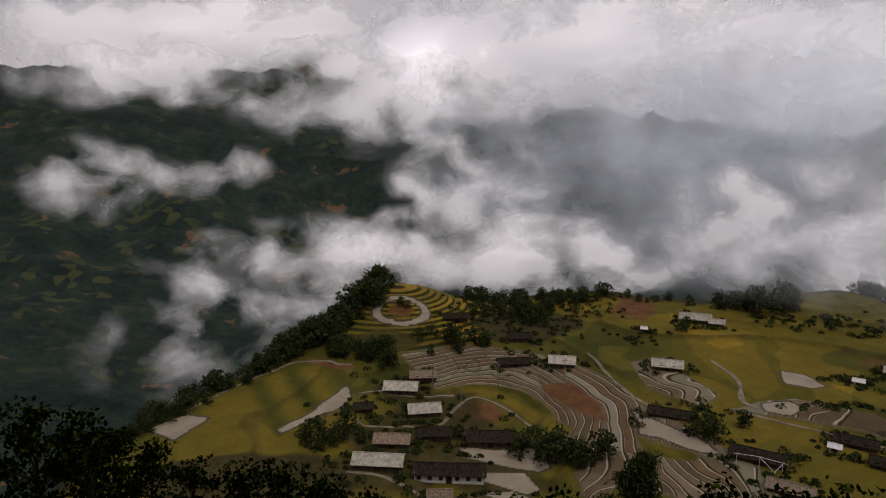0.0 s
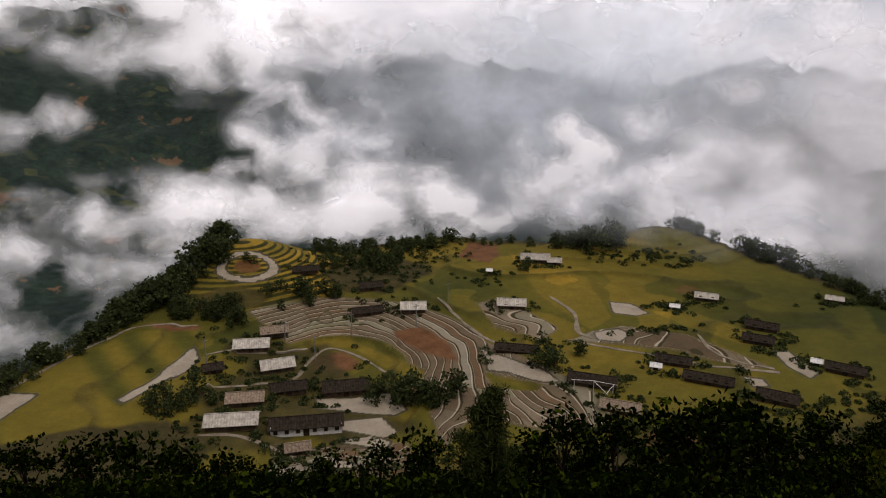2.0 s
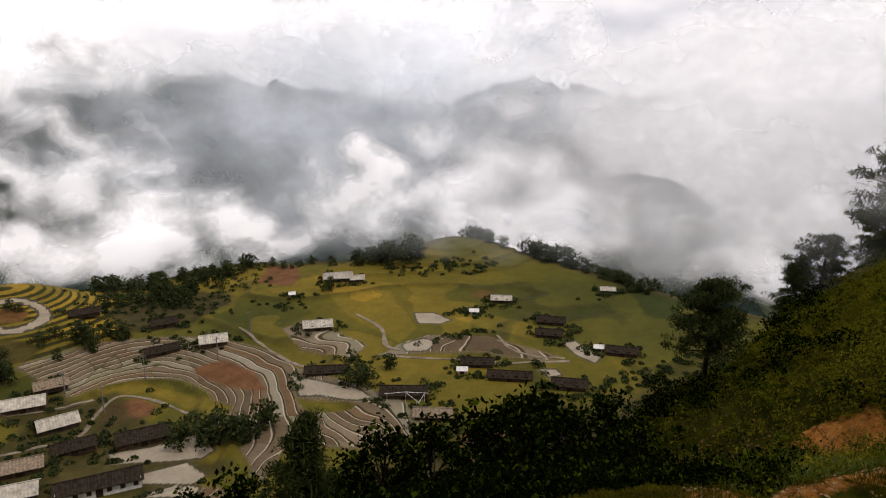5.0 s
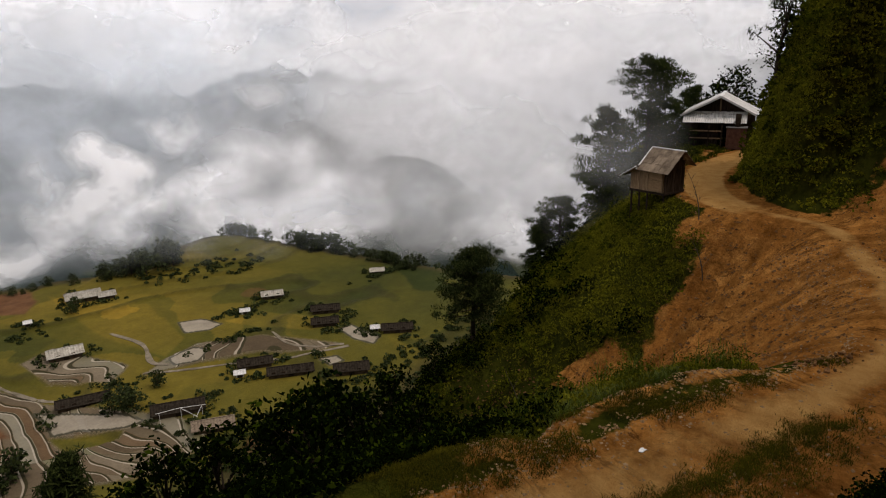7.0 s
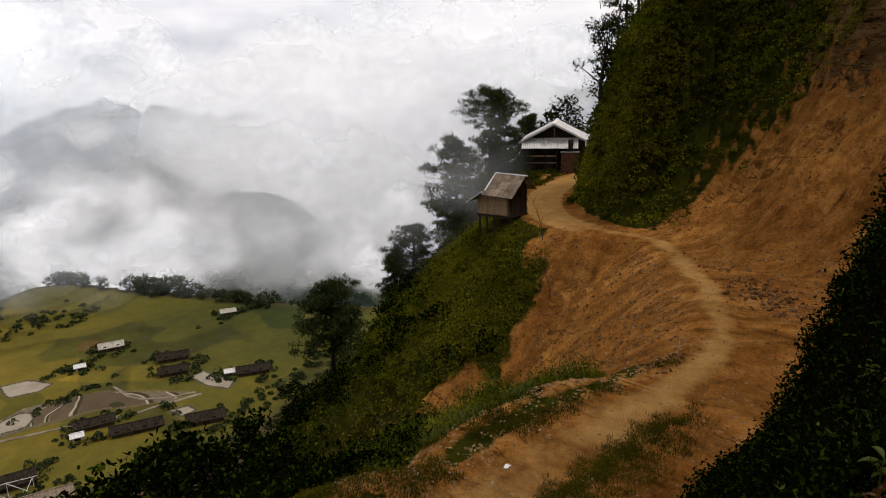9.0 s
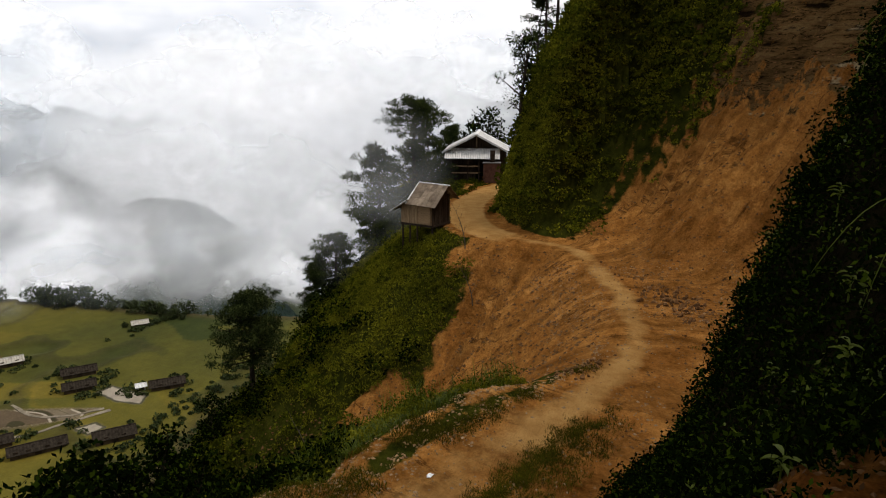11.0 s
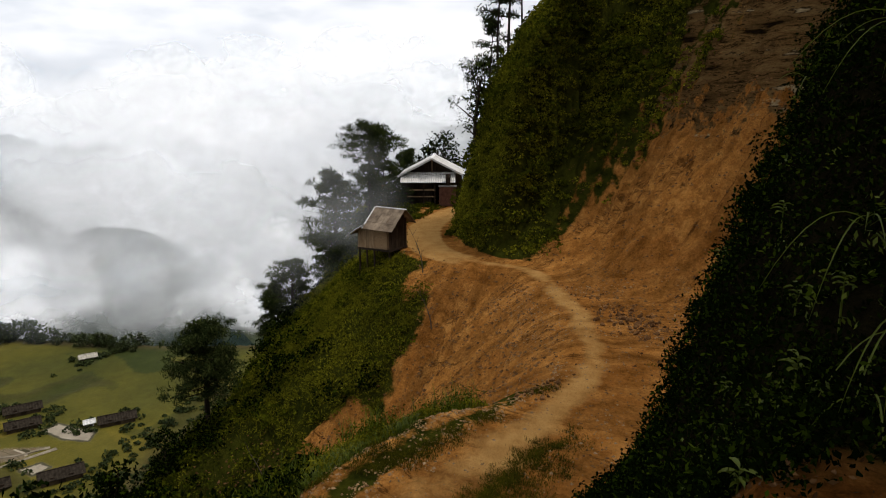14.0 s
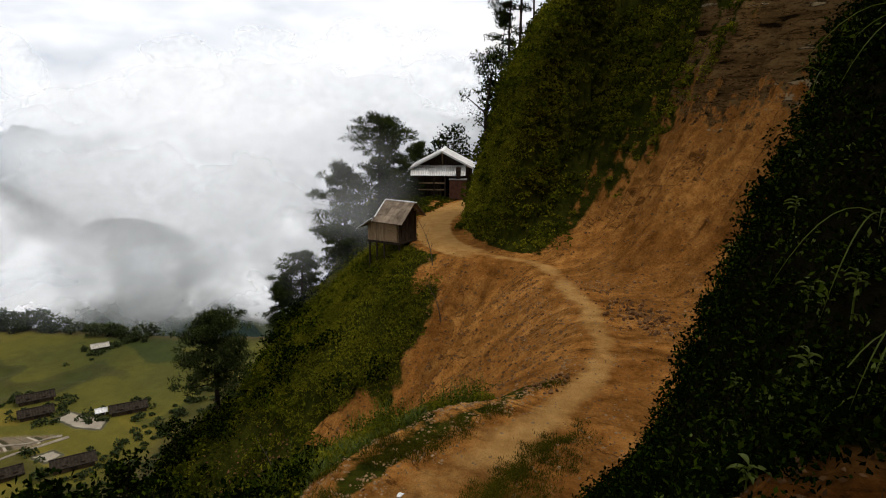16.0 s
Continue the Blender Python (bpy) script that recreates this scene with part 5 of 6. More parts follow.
# ---- mist: lens-shaped banks that hang in the valley ----
def mist_bank(a, el, dist, half_a, half_e, dens, seed, mat, label):
    n, m = 36, 22
    u, v = np.meshgrid(np.linspace(-1, 1, n), np.linspace(-1, 1, m), indexing="ij")
    big = np.maximum(np.abs(u), np.abs(v))
    k = big / np.maximum(np.hypot(u, v), 1e-6)
    uu, vv = u * k, v * k                           # square to disc
    rr = np.hypot(uu, vv)
    lump = fbm(uu * 2.0 + seed * 3.7, vv * 2.0, 4, seed + 280, 0.55)
    d = np.exp(-1.9 * rr ** 2) * smooth(1.0, 0.72, rr) * dens
    W, H = dist * math.tan(radians(half_a)), dist * math.tan(radians(half_e))
    T = 0.25 * min(W, H)
    x, y = bearing(a, dist)
    z = 100 + dist * math.tan(radians(el))
    rx, ry = math.cos(radians(a)), -math.sin(radians(a))
    fx, fy = math.sin(radians(a)), math.cos(radians(a))
    pieces, ds = [], []
    for s in (-1, 1):
        o = s * (T * np.sqrt(np.clip(1 - rr ** 2, 0, 1)) + T * 0.5 * lump * (1 - rr ** 2))
        p = np.stack([x + uu * W * rx + o * fx, y + uu * W * ry + o * fy, z + vv * H + 0 * o], -1).reshape(-1, 3)
        pieces.append((p, grid_faces(n, m)))
        ds.append(d.ravel())
    vs, ff = merge(pieces)
    dd = np.concatenate(ds)
    me = mesh_arrays("mist_bank", vs, ff[dd[ff].max(1) > 0.01], True)
    give(me, "mist_amount", dd)
    give(me, "mist_u", np.tile((a + uu * half_a).ravel(), 2))       # the drift's own grain runs across and up each bank
    give(me, "mist_v", np.tile((el + vv * half_e).ravel() * 1.25, 2))
    give(me, "mist_w", np.repeat([seed * 7.3, seed * 7.3 + 1.1], uu.size))
    ob = link_mesh("mist_bank", me, mat)
    return tagged(ob, label, "mist", "mist banks", "stuff")


FAR_BANKS = [(-20, 4.2, 1700, 20, 5.0, 1.2), (-6, 0.6, 1150, 14, 6.0, 1.0), (-24, 1.6, 1300, 11, 3.0, 0.9), (9, 3.5, 1100, 20, 7.5, 1.15)]
VALLEY_BANKS = [(-14, -14.2, 480, 15, 5.6, 0.52), (-22, -18.5, 410, 10, 7, 0.30), (2, -9.0, 640, 9, 7.5, 0.85), (-20, -5.6, 900, 6, 2.6, 0.5), (-28, -6, 850, 6, 4.0, 0.5),
         (22, -10.4, 430, 6.0, 6.2, 0.8), (34, -13.0, 425, 14, 5.0, 1.0), (29, 2.4, 950, 15, 7.0, 0.95), (33, -8.0, 470, 10, 7, 0.65), (-4, -13, 520, 10, 5, 0.66), (57, -13.5, 430, 13, 6, 0.55), (7, -13.4, 430, 15, 4.5, 0.95), (63, 0.5, 1500, 24, 7.0, 0.8)]
for i, b in enumerate(FAR_BANKS + VALLEY_BANKS):
    mist_bank(*b, i, M_MIST, "billowing white bank of mist drifting over the valley")
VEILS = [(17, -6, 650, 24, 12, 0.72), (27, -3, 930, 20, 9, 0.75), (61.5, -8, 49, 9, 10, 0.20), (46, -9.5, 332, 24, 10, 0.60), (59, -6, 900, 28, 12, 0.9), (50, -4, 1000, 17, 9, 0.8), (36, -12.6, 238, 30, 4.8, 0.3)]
# veils past bearing 45 take the brighter copy
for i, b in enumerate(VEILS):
    mist_bank(*b, 30 + i, M_LITVEIL if b[0] > 45 else M_VEIL, "thin grey veil of mist in front of the mountains")
# ---- small board hut on stilts beside the road ----
def board_hut(at, turn):
    top = new("board_hut")
    fx0, fx1, dep, z0, zr, ze, zl, xl = -1.15, 1.15, 1.9, 0.5, 2.85, 2.0, 1.45, -0.45
    yr = 1.05                                     # the ridge runs along x at this depth

    def eave_z(x):
        return ze if x > xl else ze + (zl - ze) * (xl - x) / (xl + 1.55)
    bm = bmesh.new()
    box(bm, Matrix.Translation((0, dep / 2, z0 - 0.12)), 2.4, dep + 0.1, 0.12)
    part("floor_deck", bm, M_DARKWOOD, top)
    n = 12                                         # boards one by one, cut to the roof
    for y_, th in ((0.0, 0.035), (dep, 0.035)):
        for i in range(n):
            xa, xb = fx0 + (fx1 - fx0) * i / n + 0.008, fx0 + (fx1 - fx0) * (i + 1) / n - 0.008
            y0 = y_ + (0.012 if i % 2 else 0.0)
            za, zb = eave_z(xa) + 0.06, eave_z(xb) + 0.06
            vs = [(xa, y0, z0), (xb, y0, z0), (xb, y0, zb), (xa, y0, za), (xa, y0 + th, z0), (xb, y0 + th, z0), (xb, y0 + th, zb), (xa, y0 + th, za)]
            link_mesh("wall_board", mesh_of("wall_board", vs, [(0, 1, 2, 3), (5, 4, 7, 6), (0, 4, 5, 1), (1, 5, 6, 2), (2, 6, 7, 3), (3, 7, 4, 0)]), M_BOARD, top)
    for x_ in (fx0 - 0.02, fx1 - 0.015):
        for i in range(8):
            yc = dep * (i + 0.5) / 8
            h = (ze + (zr - ze) * (1 - abs(yc - yr) / 1.1) if x_ > 0 else zl) - z0 - 0.05
            bm = bmesh.new()
            box(bm, Matrix.Translation((x_ + (0.01 if i % 2 else 0), yc, z0)), 0.035, dep / 8 - 0.02, h)
            # right side in dark wood: its shade is put into the board colour
            part("wall_board", bm, M_DARKWOOD if x_ > 0 else M_BOARD, top)
    door = new("mat_door")                         # bamboo mat door in a pole frame
    door.parent = top
    bm = bmesh.new()
    box(bm, Matrix.Translation((0.56, -0.05, z0 + 0.1)), 0.92, 0.03, 1.2)
    part("mat", bm, M_BAMBOO, door, "woven split bamboo mat")
    for x_, z_, sx, sz in ((0.07, z0 + 0.05, 0.06, 1.35), (1.05, z0 + 0.05, 0.06, 1.35), (0.56, z0 + 0.05, 1.0, 0.06), (0.56, z0 + 0.70, 1.0, 0.045), (0.56, z0 + 1.33, 1.0, 0.06)):
        bm = bmesh.new()
        box(bm, Matrix.Translation((x_, -0.085, z_)), sx, 0.05, sz, 0.01)
        part("door_rail", bm, M_BOARD, door)
    for x_, y_ in ((fx0 + 0.05, 0.05), (fx0 + 0.05, dep), (0.0, 0.05), (fx1 - 0.05, 0.05), (fx1 - 0.05, dep), (-0.55, 0.05)):
        v, f = tube_arrays([(x_, y_, -1.6), (x_ + 0.02, y_, -0.5), (x_, y_, z0)], [0.07, 0.065, 0.06], 7)
        link_mesh("stilt", mesh_arrays("stilt", v, f, True), M_DARKWOOD, top)
    rr_ = np.random.default_rng(5)

    def sheets(origin, across, down, cols, rows):
        """Overlapping sheets over the parallelogram from origin along across and down."""
        o, ac, dn = Vector(origin), Vector(across), Vector(down)
        nz = ac.cross(dn).normalized()
        nz = nz if nz.z > 0 else -nz
        ex = ac.normalized()
        basis = Matrix((ex, nz.cross(ex), nz)).transposed().to_4x4()
        for i in range(rows):
            for j in range(cols):
                bm = bmesh.new()
                box(bm, Matrix(), ac.length / cols - 0.01, dn.length / rows + 0.08, 0.025, 0.006)
                ob = part("roof_sheet", bm, M_SHINGLE, top)
                c = o + ac * ((j + 0.5) / cols) + dn * ((i + 0.5) / rows) + nz * (0.02 + 0.012 * (rows - i) + 0.015 * rr_.random())
                ob.matrix_basis = Matrix.Translation(c) @ basis @ pose(0, 0, 0, rr_.normal() * 1.0, rr_.normal() * 1.0, rr_.normal() * 1.2)
    sheets((xl - 0.05, yr, zr), (2.15, 0, -0.05), (0, -1.45, -1.12), 6, 3)
    sheets((xl - 0.05, yr, zr), (2.15, 0, -0.05), (0, 1.2, -0.93), 6, 3)
    sheets((xl, -0.38, ze - 0.1), (0, 2.6, 0), (-1.25, 0, -0.72), 6, 2)
    for p0, p1 in (((xl - 0.08, yr, zr + 0.03), (xl - 0.08, -0.42, 1.75)), ((xl - 0.1, -0.42, 1.92), (-1.72, -0.42, 1.18)), ((xl - 0.1, yr, zr + 0.06), (1.72, yr, zr + 0.02))):
        d = Vector(p1) - Vector(p0)
        bm = bmesh.new()
        box(bm, Matrix.Translation((0, 0, -d.length / 2)), 0.15, 0.06, d.length, 0.01)
        ob = part("barge_board", bm, M_SHEET, top, "pale barge board")
        ob.matrix_basis = Matrix.Translation((Vector(p0) + Vector(p1)) / 2) @ d.to_track_quat("Z", "Y").to_matrix().to_4x4()
    top.matrix_basis = pose(*at, 0, 0, turn)
    return tagged(top, "small weathered board hut on stilts with grey sheet roof", "hut")


hx_, hy_ = 37.4, 16.2
board_hut((hx_ + 0.2, hy_ + 0.2, ROAD_Z - 0.3), -102)


# ---- house with a white corrugated roof ----
def corrugated(length, width, n, depth=0.035):
    """A corrugated sheet lying flat, ridges along y, its top edge on y = 0 and the rest along -y."""
    x = np.linspace(-length / 2, length / 2, n * 4 + 1)
    zz = depth * np.sin(np.arange(n * 4 + 1) * math.pi / 2)
    rows = [np.stack([x, 0 * x + y_, zz + o], 1) for y_, o in ((0, 0), (-width, 0), (-width, -0.02), (0, -0.02))]
    m, f = len(x), []
    for r_ in range(4):
        s = (r_ + 1) % 4
        f += [(r_ * m + i, s * m + i, s * m + i + 1, r_ * m + i + 1) for i in range(m - 1)]
    return mesh_of("roof_sheet", np.concatenate(rows).tolist(), f)


def roadside_house(at, turn):
    top = new("roadside_house")
    W, D, ev, ap = 5.4, 6.0, 2.75, 4.15
    for i in range(16):                          # front boards with a dark opening left of the brick block
        if 8 <= i <= 9:
            continue
        bm = bmesh.new()
        box(bm, Matrix.Translation((-W / 2 + W * (i + 0.5) / 16, 0.0 + 0.012 * (i % 2), 0)), W / 16 - 0.015, 0.05, 2.7)
        part("wall_board", bm, M_DARKWOOD, top)
    for x_ in (-W / 2, W / 2):
        for i in range(10):
            bm = bmesh.new()
            box(bm, Matrix.Translation((x_ + 0.012 * (i % 2), D * (i + 0.5) / 10, 0)), 0.05, D / 10 - 0.015, 2.6)
            part("wall_board", bm, M_DARKWOOD, top)
    bm = bmesh.new()
    box(bm, Matrix.Translation((0, D, 0)), W, 0.08, 2.6)
    part("back_wall", bm, M_DARKWOOD, top)
    # open gable with king post and tie beam
    vs = [(-W / 2 + 0.3, 0.5, ev), (W / 2 - 0.3, 0.5, ev), (0, 0.5, ap - 0.2)]
    vs += [(x, y + 0.06, z) for x, y, z in vs]
    link_mesh("gable_panel", mesh_of("gable_panel", vs, [(0, 1, 2), (5, 4, 3), (0, 3, 4, 1), (1, 4, 5, 2), (2, 5, 3, 0)]), M_DARKWOOD, top)
    for x_, sx, sz, z_ in ((0, 0.12, ap - ev - 0.1, ev), (0, W - 0.2, 0.12, ev - 0.06)):
        bm = bmesh.new()
        box(bm, Matrix.Translation((x_, 0.3, z_)), sx, 0.12, sz)
        part("gable_beam", bm, M_BOARD, top)
    run, rise = W / 2 + 0.35, (ap - ev) * (W / 2 + 0.35) / (W / 2)
    for s in (-1, 1):
        a = math.degrees(math.atan2(rise, run))
        for k in range(5):
            ob = link_mesh("roof_sheet", corrugated((D + 0.9) / 5 + 0.05, math.hypot(run, rise), 8), M_SHEET, top)
            y_ = -0.45 + (D + 0.9) * (k + 0.5) / 5
            ob.matrix_basis = pose(0, y_, ap + 0.01 * (k % 2), 0, 0, s * 90) @ pose(0, 0, 0, a, 0, 0)
    bm = bmesh.new()
    box(bm, Matrix.Translation((0, D / 2, ap)), 0.3, D + 0.95, 0.07, 0.02)
    part("ridge_cap", bm, M_SHEET, top)
    for s in (-1, 1):                              # rake boards on the gable edge
        bm = bmesh.new()
        box(bm, pose(s * run / 2, -0.46, ap - rise / 2 - 0.10, 0, s * math.degrees(math.atan2(rise, run)), 0), math.hypot(run, rise), 0.05, 0.16)
        part("rake_board", bm, M_SHEET, top)
    for k in range(6):                             # front lean-to roof in separate sheets
        ob = link_mesh("lean_to_sheet", corrugated(0.86, 1.75, 5), M_SHEET, top)
        ob.matrix_basis = pose(-W / 2 - 0.1 + 0.82 * (k + 0.5), 0.35, 2.88 + 0.012 * (k % 2), 27, 0, 0)
    for x_ in (-2.2, -0.7, 0.3):
        bm = bmesh.new()
        box(bm, Matrix.Translation((x_, -1.05, 0)), 0.11, 0.11, 2.1)
        part("post", bm, M_DARKWOOD, top)
    for z_ in (0.75, 1.35):
        bm = bmesh.new()
        box(bm, Matrix.Translation((-0.95, -1.05, z_)), 2.5, 0.06, 0.1)
        part("rail", bm, M_BOARD, top)
    bm = bmesh.new()
    box(bm, Matrix.Translation((1.45, -1.15, 0)), 1.5, 0.9, 1.72, 0.03)
    kiln = part("brick_block", bm, M_BRICK, top, "brown brick water tank base")
    bm = bmesh.new()
    box(bm, Matrix.Translation((1.45, -1.15, 1.72)), 1.62, 1.02, 0.09, 0.02)
    part("slab", bm, M_POLE, kiln)
    top.matrix_basis = pose(*at, 0, 0, turn)
    return tagged(top, "dark board house with white corrugated roof beside the road", "house"), (1.5, -1.1, 1.815)


ha = math.atan2(0.326, 0.945)
h_at, h_turn = (59.2, 19.9, ROAD_Z + 0.02), math.degrees(ha) - 90 - 3
house, drum_at = roadside_house(h_at, h_turn)
prof = [(0.0, 0.0), (0.22, 0.0), (0.23, 0.03), (0.215, 0.30), (0.235, 0.33), (0.215, 0.36), (0.215, 0.66), (0.235, 0.69), (0.215, 0.72), (0.225, 1.0), (0.20, 1.02), (0.0, 1.02)]
t_ = np.linspace(0, 2 * np.pi, 16, endpoint=False)
v = np.concatenate([np.stack([r_ * np.cos(t_), r_ * np.sin(t_), 0 * t_ + z_], 1) for r_, z_ in prof])
f = np.array([(i * 16 + j, i * 16 + (j + 1) % 16, (i + 1) * 16 + (j + 1) % 16, (i + 1) * 16 + j) for i in range(len(prof) - 1) for j in range(16)])
drum = link_mesh("water_drum", mesh_arrays("water_drum", v, f, True), M_DARKWOOD)
drum.matrix_basis = pose(*h_at, 0, 0, h_turn) @ Matrix.Translation(drum_at)
tagged(drum, "dark steel drum standing on the brick block", "drum")

# ---- stones: rubble by the road, gravel on the verge ----
STONE_MESHES = []
for k in range(6):
    bm = bmesh.new()
    bmesh.ops.create_icosphere(bm, subdivisions=1, radius=0.5)
    sr = random.Random(k)
    for vtx in bm.verts:
        vtx.co = Vector((vtx.co.x * (1 + 0.3 * sr.uniform(-1, 1)), vtx.co.y * (0.8 + 0.3 * sr.uniform(-1, 1)), vtx.co.z * (0.6 + 0.2 * sr.uniform(-1, 1))))
    m_ = bpy.data.meshes.new("stone")
    bm.to_mesh(m_)
    bm.free()
    STONE_MESHES.append(m_)


def stone_pile(name, label, mat, cx, cy, sx, sy, n, s0, s1, seed, turn=0.0):
    r_ = np.random.default_rng(seed)
    top = new(name)
    c, s = math.cos(radians(turn)), math.sin(radians(turn))
    for k in range(n):
        u, w = r_.normal() * sx, r_.normal() * sy
        x, y = cx + u * c - w * s, cy + u * s + w * c
        size = s0 + (s1 - s0) * r_.random() ** 2.5
        me_ = STONE_MESHES[k % 6].copy() if k < 6 else None
        if k < 6:
            me_.materials.clear()
            me_.materials.append(mat)
            pool = STONES.setdefault(mat.name, [])
            if len(pool) < 6:
                pool.append(me_)
        me_ = STONES[mat.name][k % len(STONES[mat.name])]
        ob = new("stone", me_)
        ob.parent = top
        ob.matrix_basis = pose(x, y, foot_z(x, y, 0) + size * 0.12, *(r_.random(3) * 360)) @ Matrix.Scale(size, 4)
    return tagged(top, label, "stones")


STONES = {}
stone_pile("stone_heap", "heap of broken red stones on the road edge", M_STONE, 19.9, 3.3, 0.5, 0.3, 110, 0.05, 0.24, 1, -20)
stone_pile("rubble_patch", "dark rubble fallen from the landslip", M_STONE, 27.6, 0.8, 1.1, 0.6, 170, 0.05, 0.34, 2, 30)
stone_pile("rubble_patch", "scattered rubble along the foot of the landslip", M_STONE, 29.9, 2.0, 1.8, 0.5, 130, 0.04, 0.22, 3, 40)
stone_pile("gravel_patch", "pale gravel strewn on the grassy verge", M_PALE, 13.2, 6.0, 2.2, 0.35, 150, 0.02, 0.10, 4, -24)
stone_pile("gravel_patch", "pale gravel along the road edge", M_PALE, 16.6, 5.0, 1.6, 0.5, 200, 0.02, 0.11, 5, -22)
stone_pile("gravel_patch", "loose pale stones by the wheel tracks", M_PALE, 16.0, 1.7, 2.0, 0.4, 120, 0.02, 0.08, 6, -20)
stone_pile("stone_scatter", "loose red stones on the landslip slope", M_STONE, 28.0, 6.5, 4.0, 2.4, 200, 0.03, 0.16, 7, 20)
stone_pile("stone_scatter", "stones at the corner of the road by the hut", M_PALE, 38.6, 15.6, 1.2, 0.5, 70, 0.04, 0.16, 8, 60)

# gravel too fine to pick apart
gp = np.concatenate([scatter((F["d"] > F["half"] - 0.4) * (F["d"] < F["half"] + F["verge"] + 0.2) * (XN > 8) * (XN < 22) * (F["soil"] > 0.4), 1500),
                     scatter((F["d"] < -1.0) * (F["d"] > -3.5) * (XN > 10) * (XN < 36), 1500), scatter(F["slide"] * (F["q"] > 0.3) * (F["q"] < 14), 5200), scatter(F["bare"] * (F["d"] < -1.8) * (F["e"] < 9), 4200)])
oct_v = np.array([(1, 0, 0), (0, 1, 0), (-1, 0, 0), (0, -1, 0), (0, 0, 0.7), (0, 0, -0.4)], float)
oct_f = np.array([(0, 1, 4), (1, 2, 4), (2, 3, 4), (3, 0, 4), (1, 0, 5), (2, 1, 5), (3, 2, 5), (0, 3, 5)])
def pebbles(name, pts, s0, s1, mat, label):
    k = len(pts)
    sz = (s0 + (s1 - s0) * rng.random(k) ** 3)[:, None, None]
    jig = 1 + 0.45 * rng.normal(size=(k, 6, 3)) * 0.6
    v_ = (pts[:, None] + oct_v[None] * jig * sz).reshape(-1, 3)
    f_ = (oct_f[None] + 6 * np.arange(k)[:, None, None]).reshape(-1, 3)
    return tagged(link_mesh(name, mesh_arrays(name, v_, f_), mat), label, "gravel", kind="stuff")


pebbles("verge_gravel", gp[:1500], 0.012, 0.055, M_PALE, "pale gravel strewn over the grassy verge")
gp_pale = scatter((F["soil"] > 0.5) * (F["d"] > -5.5) * (F["d"] < 3.0) * (XN > 8) * (XN < 33) * (0.15 + np.clip(4 * fbm(XN * 0.5, YN * 0.5, 3, 151), 0, 1)), 3600)
pebbles("strewn_gravel", gp_pale, 0.012, 0.06, M_PALE, "pale stones strewn over the bare road bench")
pebbles("road_gravel", gp[1500:3000], 0.012, 0.06, M_STONE, "brown stones along the inner road edge")
pebbles("slope_clods", gp[3000:], 0.015, 0.11, M_STONE, "clods and stones on the bare red slope")

# a crumpled white scrap lying on the verge
x, y = 12.6, 5.2
bm = bmesh.new()
bmesh.ops.create_icosphere(bm, subdivisions=2, radius=0.09)
for vtx in bm.verts:
    vtx.co = Vector((vtx.co.x * 1.3, vtx.co.y * 0.8, vtx.co.z * 0.22)) * (0.8 + 0.9 * noise.noise(vtx.co * 22))
scrap = part("paper_scrap", bm, M_WHITE)
scrap.location = (x, y, foot_z(x, y, 0) + 0.03)
tagged(scrap, "crumpled white scrap lying on the verge", "litter")


# ---- grass: verge, tufts, reeds ----
def grass_patch(centres, per, spread, length, width, lean, mat, name, label, kind="stuff", group=""):
    n = len(centres)
    p = np.repeat(centres, per, 0) + np.concatenate([rng.normal(size=(n * per, 2)) * spread, np.zeros((n * per, 1))], 1)
    p[:, 2] = foot_near(p[:, 0], p[:, 1]) - 0.02
    v_, f_ = blade_quads(p, length * (0.5 + 0.8 * rng.random(n * per)), width, lean)
    return tagged(link_mesh(name, mesh_arrays(name, v_, f_), mat), label, "grass", group, kind)


def foot_near(x, y):
    return slope_fields(np.asarray(x, float), np.asarray(y, float))["z"]


TUSSOCK = fbm(XN * 0.7, YN * 0.7, 3, 133) > 0.0
VERGE = (F["d"] > F["half"] - 0.5) * (F["d"] < F["half"] + F["verge"] + 0.6) * (XN > 3) * (XN < 20) * TUSSOCK
grass_patch(scatter(VERGE * 1.0, 1500), 14, 0.12, 0.11, 0.013, 0.8, M_TURF, "verge_grass", "short trampled grass patches on the road verge")
MIDG = 4.0 * (np.abs(F["d"] + 1.15) < 0.26) * (XN > 8) * (XN < 16.2) + (F["d"] < -1.2) * (F["d"] > -2.3) * (XN > 8) * (XN < 24) * (PATCH > 0.45)
grass_patch(scatter(MIDG * 1.0, 900), 24, 0.11, 0.10, 0.013, 0.8, M_TURF, "road_grass", "dark low weeds between the wheel tracks")
EDGE = (F["q"] > 0.2) * (F["q"] < 2.2) * (XN > 5) * (XN < 17)
grass_patch(scatter(EDGE * (PATCH > 0.45), 420), 14, 0.16, 0.28, 0.018, 0.6, M_BLADE, "edge_grass", "bright green grass along the drop beside the road")


